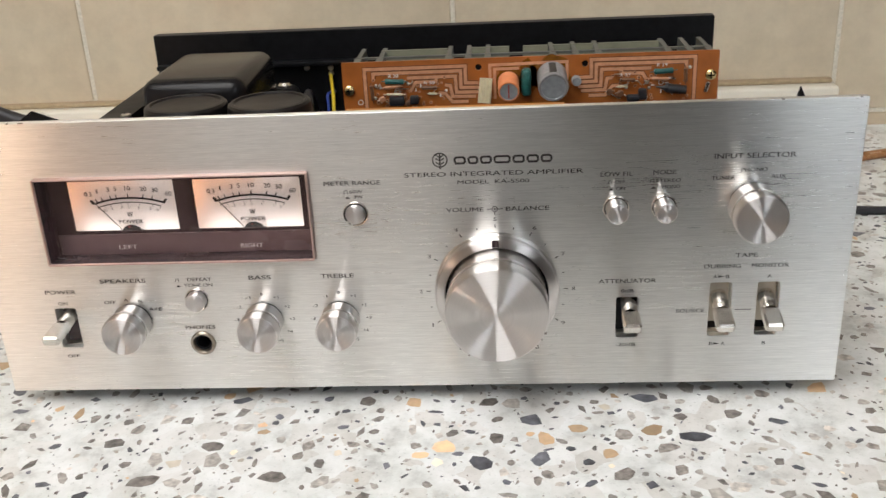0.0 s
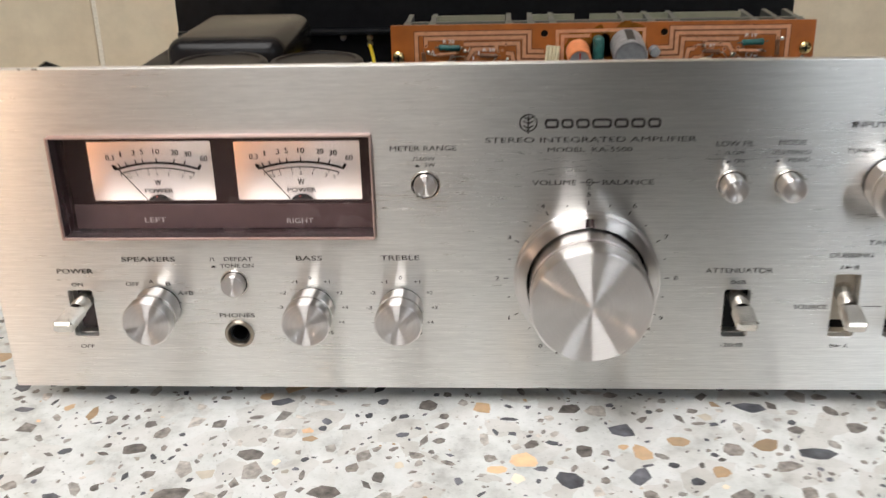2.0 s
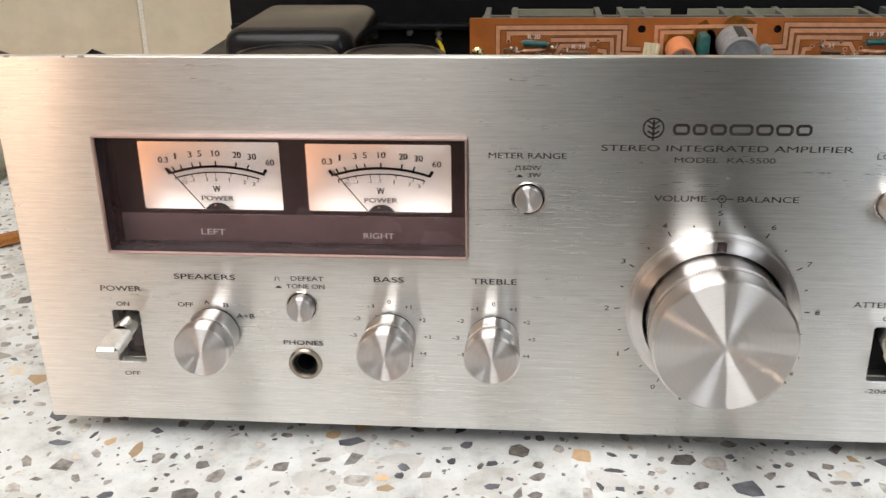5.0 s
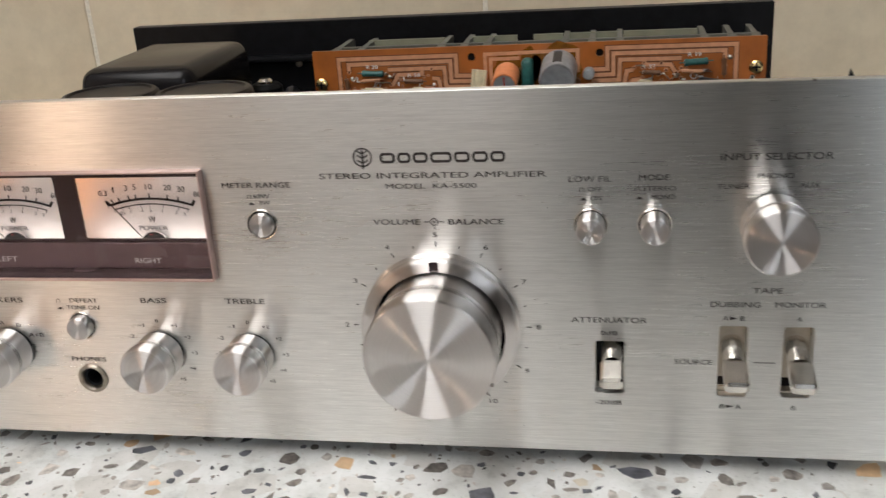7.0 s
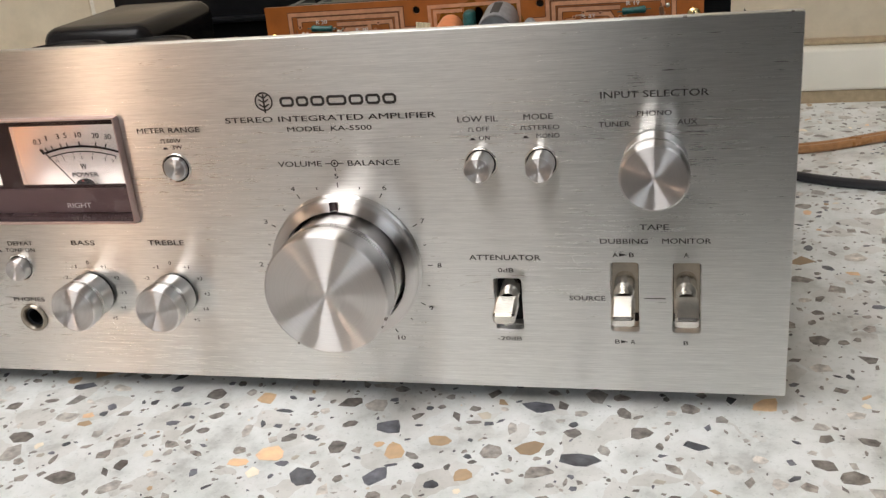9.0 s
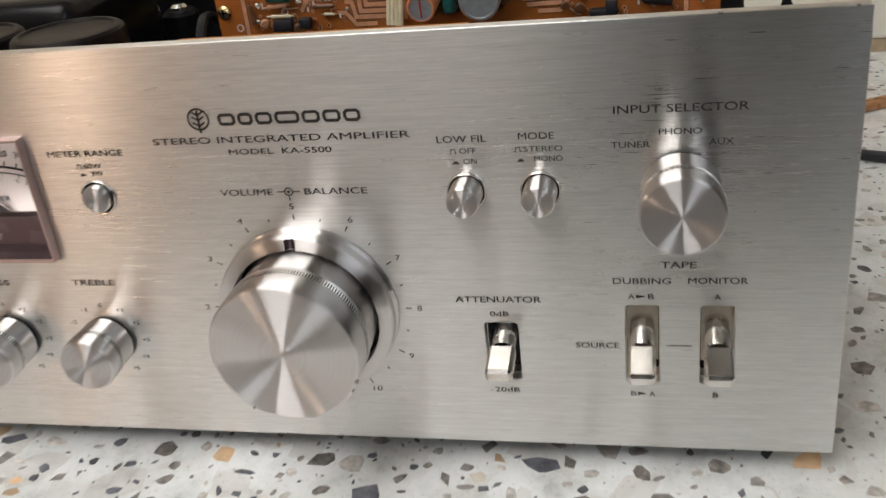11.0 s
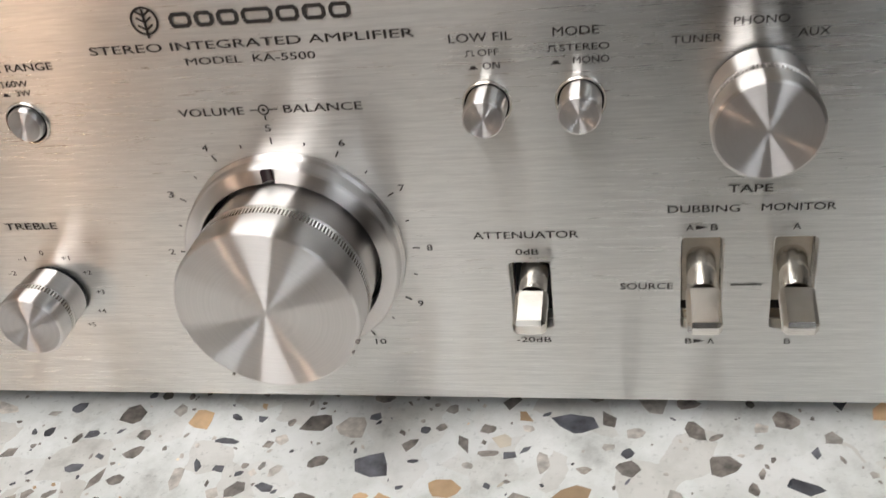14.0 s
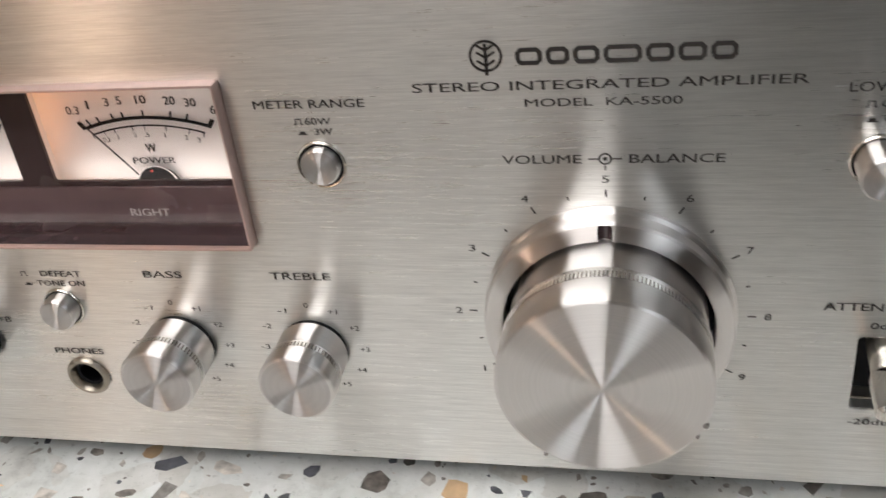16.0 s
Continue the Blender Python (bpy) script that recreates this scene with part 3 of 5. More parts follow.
panel = part("front_panel", finish(panel_bm, "front_panel", M["panel"], smooth=False), None, amp, "brushed aluminium front panel with dark lettering")

for nx, nw in ((-0.2070, 0.0011), (-0.1862, 0.0007), (-0.1797, 0.0014), (0.1760, 0.0008), (0.2105, 0.0006)):
    part("nick", box((nx - nw, -0.00008, Z1 - 0.0006), (nx + nw, 0.0012, Z1 + 0.00008), 0.0002, 1), M["groove"], panel, "small dent in the edge")

# printed words: text, left, right, baseline, cap height
WORDS = [
    ("INPUT SELECTOR", 0.1470, 0.1842, 0.1279, 0.0025), ("TUNER", 0.1461, 0.1572, 0.1175, 0.0019), ("PHONO", 0.1597, 0.1716, 0.1212, 0.0019),
    ("AUX", 0.1736, 0.1804, 0.1177, 0.0019), ("TAPE", 0.1600, 0.1706, 0.0777, 0.0022), ("DUBBING", 0.1454, 0.1630, 0.0721, 0.0021),
    ("MONITOR", 0.1682, 0.1858, 0.0722, 0.0021), ("SOURCE", 0.1330, 0.1468, 0.0483, 0.0020), ("ATTENUATOR", 0.0946, 0.1226, 0.0652, 0.0022),
    ("0dB", 0.1056, 0.1118, 0.0600, 0.0018), ("-20dB", 0.1035, 0.1134, 0.0300, 0.0018), ("LOW FIL", 0.0946, 0.1097, 0.1207, 0.0022),
    ("OFF", 0.1012, 0.1062, 0.1171, 0.0017), ("ON", 0.1021, 0.1062, 0.1137, 0.0017), ("MODE", 0.1192, 0.1298, 0.1210, 0.0022),
]
WORDS2 = [
    ("STEREO", 0.1206, 0.1321, 0.1172, 0.0017), ("MONO", 0.1236, 0.1320, 0.1140, 0.0017), ("STEREO INTEGRATED AMPLIFIER", 0.0020, 0.0866, 0.1229, 0.0022),
    ("MODEL  KA-5500", 0.0272, 0.0612, 0.1189, 0.0019), ("VOLUME", 0.0211, 0.0392, 0.1047, 0.0022), ("BALANCE", 0.0499, 0.0706, 0.1047, 0.0022),
    ("METER RANGE", -0.0370, -0.0098, 0.1198, 0.0021), ("60W", -0.0250, -0.0186, 0.1156, 0.0017), ("3W", -0.0230, -0.0186, 0.1129, 0.0017),
    ("POWER", -0.1861, -0.1700, 0.0652, 0.0022), ("ON", -0.1806, -0.1756, 0.0589, 0.0018), ("OFF", -0.1815, -0.1752, 0.0284, 0.0018),
    ("SPEAKERS", -0.1564, -0.1327, 0.0708, 0.0022), ("OFF", -0.1562, -0.1502, 0.0592, 0.0018), ("A", -0.1458, -0.1437, 0.0604, 0.0018),
    ("B", -0.1383, -0.1362, 0.0593, 0.0018), ("A+B", -0.1336, -0.1266, 0.0548, 0.0018),
]
WORDS3 = [
    ("DEFEAT", -0.1112, -0.0988, 0.0711, 0.0018), ("TONE ON", -0.1132, -0.0986, 0.0679, 0.0018), ("BASS", -0.0797, -0.0684, 0.0712, 0.0022),
    ("TREBLE", -0.0431, -0.0265, 0.0713, 0.0022), ("PHONES", -0.1160, -0.1004, 0.0439, 0.0020), ("A", 0.1500, 0.1519, 0.0667, 0.0018),
    ("B", 0.1561, 0.1579, 0.0667, 0.0018), ("A", 0.1761, 0.1779, 0.0666, 0.0018), ("B", 0.1502, 0.1520, 0.0297, 0.0018),
    ("A", 0.1561, 0.1579, 0.0297, 0.0018), ("B", 0.1762, 0.1779, 0.0297, 0.0018),
]
INK_Y = -0.00025
VOL = (0.0445, 0.0628)
TONE = {"bass": (-0.0743, 0.0488), "treble": (-0.0350, 0.0488)}


def around(c, r, step):
    a = radians(30 * step)
    return c[0] + r * math.sin(a), c[1] + r * math.cos(a)


specs = [(*w, INK_Y) for w in WORDS + WORDS2 + WORDS3]
for n in range(11):
    x, z = around(VOL, 0.0378, n - 5)
    half = 0.0016 if n == 10 else 0.0008
    specs.append((str(n), x - half, x + half, z - 0.00095, 0.0019, INK_Y))
for c in TONE.values():
    for n in range(-5, 6):
        x, z = around(c, 0.0143, n)
        half = 0.0006 if n == 0 else 0.0013
        specs.append((f"{n:+d}" if n else "0", x - half, x + half, z - 0.0008, 0.0016, INK_Y))
DIAL_Y, DIAL_X = 0.0206, (-0.1427, -0.0788)
DIAL_WORDS = [
    ("0.3", -0.0222, -0.0184, 0.1104), ("1", -0.0158, -0.0149, 0.1119), ("3", -0.0102, -0.0088, 0.1126), ("5", -0.0064, -0.0050, 0.1130),
    ("10", -0.0008, 0.0022, 0.1131), ("20", 0.0073, 0.0105, 0.1126), ("30", 0.0131, 0.0163, 0.1119), ("60", 0.0199, 0.0231, 0.1097),
]
SMALL_WORDS = [(".03", -0.0143, -0.0117, 0.1020), (".1", -0.0103, -0.0088, 0.1028), (".3", -0.0048, -0.0034, 0.1033), (".5", -0.0010, 0.0004, 0.1033),
               ("1", 0.0047, 0.0054, 0.1031), ("2", 0.0105, 0.0116, 0.1023), ("3", 0.0140, 0.0151, 0.1015)]
n_panel = len(specs)
for cx in DIAL_X:
    specs += [(s, cx + a, cx + b, z, 0.0024, DIAL_Y) for s, a, b, z in DIAL_WORDS]
    specs += [(s, cx + a, cx + b, z, 0.0014, DIAL_Y) for s, a, b, z in SMALL_WORDS]
    specs += [("W", cx - 0.0017, cx + 0.0012, 0.0987, 0.0026, DIAL_Y), ("POWER", cx - 0.0066, cx + 0.0061, 0.0953, 0.0019, DIAL_Y)]
n_dial = len(specs)
specs += [("LEFT", -0.1475, -0.1380, 0.0849, 0.0023, 0.01085), ("RIGHT", -0.0846, -0.0730, 0.0843, 0.0023, 0.01085)]
BOARD_Y = 0.186
n_caption = len(specs)
specs += [("R 20", -0.0244, -0.0180, 0.1283, 0.0022, BOARD_Y - 0.0008), ("R 38", -0.0015, 0.0055, 0.1232, 0.0020, BOARD_Y - 0.0008),
          ("R 19", 0.1480, 0.1545, 0.1296, 0.0022, BOARD_Y - 0.0008), ("R 37", 0.1245, 0.1315, 0.1240, 0.0020, BOARD_Y - 0.0008)]
word_meshes = set_words(specs)
for me in word_meshes[:n_panel]:
    me.materials.append(M["print"])
    part("lettering", me, None, panel)

# printed marks: dial ticks, button symbols, rules, arrows, the maker's sign as plain shapes
bm = bmesh.new()
for k in range(21):
    major = k % 2 == 0
    strip([around(VOL, 0.0331 if major else 0.0334, k / 2 - 5), around(VOL, 0.0351 if major else 0.0344, k / 2 - 5)], 0.00042, INK_Y, bm)
part("volume_scale", bm, M["print"], panel)
for x, z in ((0.0981, 0.1171), (0.1177, 0.1172), (-0.0278, 0.1156), (-0.1176, 0.0711)):
    part("raised_button_symbol", strip([(x, z + 0.0001), (x + 0.0005, z + 0.0001), (x + 0.0005, z + 0.0014), (x + 0.0018, z + 0.0014), (x + 0.0018, z + 0.0001), (x + 0.0023, z + 0.0001)], 0.00025, INK_Y), M["print"], panel)
for x, z in ((0.0986, 0.1137), (0.1184, 0.1140), (-0.0272, 0.1129), (-0.1173, 0.0679)):
    bm = strip([(x, z + 0.0002), (x + 0.0023, z + 0.0002)], 0.00035, INK_Y)
    strip([(x + 0.0005, z + 0.00065), (x + 0.0018, z + 0.00065)], 0.00055, INK_Y, bm)
    part("pressed_button_symbol", bm, M["print"], panel)
part("rule", strip([(0.1616, 0.0495), (0.1694, 0.0495)], 0.00035, INK_Y), M["print"], panel)
for x, z, d in ((0.1524, 0.0676, 1), (0.1524, 0.0306, 1)):
    bm = bmesh.new()
    bm.faces.new([bm.verts.new((x + u, INK_Y, z + v)) for u, v in ((0, -0.0007), (0.0030, 0), (0, 0.0007))])
    part("arrow_mark", bm, M["print"], panel)
bm = circle_line(VOL[0], 0.1058, 0.0013, 0.0004, INK_Y)
dot(VOL[0], 0.1058, 0.0005, INK_Y, 12, bm)
strip([(0.0407, 0.1058), (0.0431, 0.1058)], 0.00035, INK_Y, bm)
strip([(0.0459, 0.1058), (0.0483, 0.1058)], 0.00035, INK_Y, bm)
strip([(VOL[0], 0.1029), (VOL[0], 0.1041)], 0.0004, INK_Y, bm)
part("balance_mark", bm, M["print"], panel)
bm = circle_line(0.0193, 0.1311, 0.0034, 0.0006, INK_Y)
strip([(0.0193, 0.1266), (0.0193, 0.1340)], 0.0007, INK_Y, bm)
for s in (-1, 1):
    for z in (0.1288, 0.1307, 0.1324):
        strip([(0.0193, z), (0.0193 + s * 0.0020, z + 0.0013)], 0.00055, INK_Y, bm)
part("maker_sign", bm, M["print"], panel, "round dark printed sign")
x, z0, z1, t = 0.0254, 0.1287, 0.1327, 0.0010
for w in (0.0066, 0.0058, 0.0064, 0.0088, 0.0066, 0.0066, 0.0062):
    a, b = x + 0.0004, x + w - 0.0004
    bm = strip([(a + t / 2, z0 + 0.0012), (a + t / 2, z1 - 0.0012), (a + 0.0012, z1 - t / 2), (b - 0.0012, z1 - t / 2), (b - t / 2, z1 - 0.0012), (b - t / 2, z0 + 0.0012), (b - 0.0012, z0 + t / 2), (a + 0.0012, z0 + t / 2), (a + t / 2, z0 + 0.0012)], t, INK_Y)
    part("maker_block", bm, M["print"], panel)
    x += w + 0.00002

# ---------------- meters ----------------
window = part("meter_window", plate(rounded(-0.1793, 0.0822, -0.0445, 0.1276, 0.0006, 2), [rounded(-0.1785, 0.0829, -0.0451, 0.1269, 0.0005, 2)], -0.0038, 0.0044, 0.00015), M["bezel"], amp, "rose-tinted metal frame round the meters")
part("liner", plate(rounded(-0.17848, 0.08292, -0.04512, 0.12688, 0.0005, 2), [rounded(-0.1782, 0.0832, -0.0454, 0.1266, 0.0004, 2)], -0.0022, 0.0044), M["smoke"], window, "dark inner edge of the frame")
part("recess", plate(rounded(-0.182, 0.079, -0.041, 0.130, 0.001, 2), [rounded(-0.1783, 0.0820, -0.0449, 0.1267, 0.0005, 2)], 0.0045, 0.0116), M["smoke"], window)
OPEN = [(-0.1690, 0.0946, -0.1149, 0.1214), (-0.1052, 0.0946, -0.0512, 0.1210)]
part("mask", plate(rounded(-0.182, 0.079, -0.041, 0.130, 0.001, 2), [rounded(*o, 0.0008, 3) for o in OPEN], 0.0118, 0.0128), M["smoke"], window, "dark brown meter mask")
part("caption_strip", box((-0.1782, 0.0110, 0.0821), (-0.0450, 0.0117, 0.0932), 0.0002, 1), M["smoke_light"], window, "mauve-brown caption strip")
for me in word_meshes[n_dial:n_caption]:
    me.materials.append(M["white_print"])
    part("lettering", me, None, window, "pale lettering")
pane = part("pane", box((-0.1780, 0.0024, 0.0824), (-0.0452, 0.0032, 0.1263)), M["glass"], window, "clear window pane")
pane.visible_shadow = False
per_dial = (n_dial - n_panel) // 2
for k, (cx, o) in enumerate(zip(DIAL_X, OPEN)):
    meter = part("power_meter", plate(rounded(o[0] - 0.0085, o[1] - 0.0045, o[2] + 0.004, o[3] + 0.0045, 0.001, 2), [rounded(o[0] - 0.0046, o[1] - 0.004, o[2] + 0.0015, o[3] + 0.0012, 0.001, 2)], 0.0129, 0.0209), M["dial_box"], amp, "lit power meter with a cream dial")
    part("dial", box((o[0] - 0.008, 0.0210, o[1] - 0.0044), (o[2] + 0.0035, 0.0218, o[3] + 0.004)), M["dial"], meter)
    for me in word_meshes[n_panel + k * per_dial:n_panel + (k + 1) * per_dial]:
        me.materials.append(M["print"])
        part("lettering", me, None, meter)
    RC, R1, R2 = 0.0511, 0.0580, 0.0557
    a1, a2 = math.degrees(math.asin(0.0181 / R1)), math.degrees(math.asin(0.0166 / R2))
    bm = circle_line(cx + 0.0003, RC, R1, 0.0010, DIAL_Y, 90 - a1, 90 + a1)
    circle_line(cx + 0.0003, RC, R2, 0.0005, DIAL_Y, 90 - a2, 90 + a2, 48, bm)
    for dx, w, ln in ((-0.0181, 0.0012, 0.0022), (-0.0158, 0.0006, 0.0020), (-0.0128, 0.0006, 0.0020), (-0.0085, 0.0006, 0.0022), (-0.0055, 0.0006, 0.0022), (0.0003, 0.0006, 0.0024), (0.0078, 0.0006, 0.0024), (0.0122, 0.0006, 0.0022), (0.0184, 0.0012, 0.0022)):
        z = RC + math.sqrt(R1 ** 2 - dx ** 2)
        strip([(cx + dx, z - 0.0003), (cx + dx * (1 + 2.2 * ln / R1), z + ln * 0.93)], w, DIAL_Y - 0.0001, bm)
    for dx in (-0.0164, -0.0128, -0.0096, -0.0040, -0.0003, 0.0060, 0.0126, 0.0166):
        z = RC + math.sqrt(R2 ** 2 - dx ** 2)
        strip([(cx + dx, z), (cx + dx * 0.975, z - 0.0013)], 0.0003, DIAL_Y - 0.0001, bm)
    part("scale", bm, M["black"], meter)
    part("needle", box((-0.0002, 0.0192, 0.0), (0.0002, 0.0194, 0.0225)), M["print"], meter, "thin dark needle", pose(cx - 0.0040, 0, 0.0908, 0, -38.5, 0))
    hub = bmesh.new()
    hub.faces.new([hub.verts.new((cx + 0.0002 + q * 0.0066 * math.cos(radians(a)), 0.0196, 0.0893 + q * 0.0056 * math.sin(radians(a)))) for q, a in [(1, d) for d in range(0, 181, 12)]])
    got = bmesh.ops.extrude_face_region(hub, geom=hub.faces[:])
    for v in [g for g in got["geom"] if isinstance(g, bmesh.types.BMVert)]:
        v.co.y -= 0.0006
    part("hub", hub, M["black"], meter, "dark round needle hub")
    part("hub_rim", circle_line(cx + 0.0002, 0.0893, 0.0061, 0.0004, 0.0188, 20, 160, 24), M["white_print"], meter, "pale line round the hub")
    # red glow at the hub, put in as a coloured speck
    part("red_glint", box((cx - 0.0012, 0.0184, 0.0937), (cx - 0.0004, 0.0189, 0.0943), 0.0002, 1), M["red"], meter, "tiny red spot standing in for a glow")
    # the white strips here are added fill, out of sight below and above the opening
    part("glow_strip", box((o[0] + 0.0010, 0.0136, o[1] - 0.0038), (o[2] + 0.0005, 0.0150, o[1] - 0.0016), 0.0003, 1), M["glow_strip"], meter, "hidden warm white strip added to light the dial")
    part("glow_strip", box((o[0] - 0.0044, 0.0136, o[1] + 0.003), (o[0] - 0.0034, 0.0150, o[3] - 0.001), 0.0003, 1), M["amber"], meter, "amber meter lamp")
    part("glow_strip", box((o[0] - 0.0030, 0.0136, o[3] + 0.0003), (o[0] + 0.030, 0.0148, o[3] + 0.0010), 0.0003, 1), M["amber"], meter, "amber meter lamp")
    part("glow_strip", box((o[0] + 0.031, 0.0136, o[3] + 0.0003), (o[2] - 0.001, 0.0148, o[3] + 0.0010), 0.0003, 1), M["glow_strip"], meter, "hidden warm white strip added to light the dial")

# ---------------- knobs ----------------
RING = [(0.0308, -0.0002), (0.0308, -0.0016), (0.0299, -0.0022), (0.0302, -0.0030), (0.0302, -0.0066), (0.0297, -0.0072), (0.0263, -0.0079), (0.0256, -0.0076), (0.0254, -0.0004)]
ring_bm = lathe(RING + RING[:1], 128)
bmesh.ops.remove_doubles(ring_bm, verts=ring_bm.verts[:], dist=1e-6)
bmesh.ops.recalc_face_normals(ring_bm, faces=ring_bm.faces[:])
cut = bmesh.new()
bmesh.ops.create_cone(cut, cap_ends=True, segments=24, radius1=0.0017, radius2=0.0017, depth=0.008, matrix=pose(0, -0.0082, 0.0256))
ring = part("balance_ring", carve(ring_bm, cut), M["turned_side"], amp, "turned aluminium balance ring", pose(VOL[0], 0, VOL[1]))
notch = bmesh.new()
for k in range(12):
    a0, a1 = radians(15 * k), radians(15 * k + 15)
    q = 0.00165
    notch.faces.new([notch.verts.new(p) for p in ((q * math.cos(a0), -0.0082 + q * math.sin(a0), 0.0258), (q * math.cos(a1), -0.0082 + q * math.sin(a1), 0.0258), (q * math.cos(a1), -0.0082 + q * math.sin(a1), 0.0295), (q * math.cos(a0), -0.0082 + q * math.sin(a0), 0.0295))])
part("notch", notch, M["smoke"], ring, "dark pointer notch")
# flat black annulus: the shade between ring and knob, put in as colour
part("ring_gap_shade", lathe([(0.0260, -0.0012), (0.0200, -0.0012)], 64), M["black"], ring)


def knob(name, c, r, length, label, teeth=110, waist=0.955):
    k = length / 0.0295
    profile = [(r * waist - 0.0006, -0.0016), (r * waist, -0.0018), (r * waist, -0.0150 * k), (r * 0.988, -0.0153 * k), (r, -0.0157 * k), (r, -0.0166 * k), (r * 0.95, -0.0168 * k), (r * 0.95, -0.0200 * k),
               (r - 0.0003, -0.0201 * k), (r, -0.0206 * k), (r, -length + 0.0008), (r - 0.0002, -length + 0.0003), (r - 0.0008, -length)]
    body = part(name, lathe(profile, 128), M["turned_side"], amp, label, pose(c[0], 0, c[1]))
    # black band in place of the shade at the knob's foot
    part("gap_shade", lathe([(r * waist * 0.96, -0.0001), (r * waist * 0.96, -0.0017)], 64), M["black"], body, "black ring standing in for the shade behind the knob")
    part("knurled_band", knurl(r * 0.995, -0.0168 * k, -0.0201 * k, teeth, r * 0.025), [M["chrome"], M["groove"]], body, "finely knurled band")
    part("face", lathe([(r - 0.0008, -length), (r * 0.5, -length - 0.00002), (0, -length - 0.00004)], 128), M["turned"] if r > 0.02 else M["turned_small"], body, "spun aluminium face")
    return body


volume = knob("volume_knob", VOL, 0.0247, 0.0295, "large turned aluminium volume knob", 164, 0.972)
for deg, size in ((112, 0.0006), (121, 0.00035), (214, 0.0004)):
    part("nick", box((-size, -0.0298, -size), (size, -0.0286, size), size * 0.3, 1), M["groove"], volume, "small dent in the rim", pose(0.0245 * math.sin(radians(deg)), 0, 0.0245 * math.cos(radians(deg)), 0, deg, 0))
knob("input_selector_knob", (0.1659, 0.1046), 0.0121, 0.0205, "turned aluminium selector knob", 80)
knob("bass_knob", TONE["bass"], 0.0104, 0.0178, "small turned aluminium bass knob", 66)
knob("treble_knob", TONE["treble"], 0.0102, 0.0175, "small turned aluminium treble knob", 66)
knob("speakers_knob", (-0.1428, 0.0492), 0.0106, 0.0180, "small turned aluminium speaker selector knob", 66)


def push_button(name, x, z, length, label, q=0.0051):
    collar = part(name, lathe([(0.0062, -0.0001), (0.0062, -0.0006), (0.0060, -0.0008), (0.0056, -0.0007), (0.0055, 0.002)], 48), M["satin"], amp, label, pose(x, 0, z))
    # black disc over the panel, painting the shade round the cap
    part("gap", lathe([(0.0057, -0.00015), (0.0, -0.00015)], 32), M["black"], collar)
    part("cap", lathe([(q, -0.0003), (q, -length + 0.0006), (q - 0.0005, -length)], 48), M["turned_side"], collar)
    part("face", lathe([(q - 0.0005, -length), (0, -length - 0.00002)], 48), M["turned_small"], collar, "spun metal face")


push_button("low_filter_button", 0.1022, 0.1046, 0.0092, "round metal push button standing out")
push_button("mode_button", 0.1249, 0.1046, 0.0092, "round metal push button standing out")
push_button("meter_range_button", -0.0228, 0.1051, 0.0024, "round metal push button pressed in", 0.0049)
push_button("tone_defeat_button", -0.1077, 0.0606, 0.0048, "round metal push button")

jack = part("phones_jack", lathe([(0.0066, -0.0001), (0.0066, -0.0008), (0.0060, -0.0015), (0.0052, -0.0015), (0.0048, -0.0008), (0.0044, 0.0), (0.0042, 0.006)], 48), M["jack"], amp, "bronze-grey headphone jack with a dark hole", pose(JACK[0], 0, JACK[1]))
part("bore", lathe([(0.0043, 0.0008), (0.0036, 0.0012), (0.0035, 0.012), (0, 0.012)], 32), M["black"], jack)


def lever_switch(name, slot, tip, tilt, length, backing, label):
    x0, z0, x1, z1 = slot
    sw = part(name, plate([(x0 - 0.002, z0 - 0.002), (x1 + 0.002, z0 - 0.002), (x1 + 0.002, z1 + 0.002), (x0 - 0.002, z1 + 0.002)], [rounded(x0 + 0.0002, z0 + 0.0002, x1 - 0.0002, z1 - 0.0002, 0.001, 3)], 0.0043, 0.0085), M["steel"], amp, label)
    part("dust_plate", box((x0 - 0.002, 0.0086, z0 - 0.002), (x1 + 0.002, 0.0094, z1 + 0.002)) if backing is not M["dust"] else box((x0 + 0.0004, 0.0046, z0 + 0.006), (x1 - 0.0004, 0.0054, z1 - 0.0004)), backing, sw)
    tx, ty, tz = tip
    at = pose(tx, ty, tz, tilt, 0, 0)
    neck = lathe([(0.0038, length + 0.0115), (0.0038, length + 0.0008), (0.0035, length + 0.0002), (0.0034, length - 0.0003)], 32)
    part("neck", neck, M["satin"], sw, "", at)
    part("lever", box((-0.0043, 0.0, -0.0026), (0.0043, length, 0.0026), 0.0011, 1), M["satin"], sw, "flat chromed lever", at)
    return sw


lever_switch("power_switch", SLOTS["power"], (-0.1768, -0.0235, 0.0500), 3, 0.0160, M["smoke"], "chromed lever power switch in the on position")
lever_switch("attenuator_switch", SLOTS["attenuator"], (0.1098, -0.0180, 0.0483), 10, 0.0128, M["black"], "chromed lever attenuator switch")
lever_switch("dubbing_switch", SLOTS["dubbing"], (0.1541, -0.0174, 0.0474), 19, 0.0128, M["dust"], "chromed lever tape dubbing switch")
lever_switch("monitor_switch", SLOTS["monitor"], (0.1771, -0.0174, 0.0474), 19, 0.0128, M["dust"], "chromed lever tape monitor switch")

# ---------------- amplifier: chassis and inside ----------------
part("chassis_floor", box((-0.205, 0.0044, 0.011), (0.205, 0.296, 0.0125)), M["black"], amp)
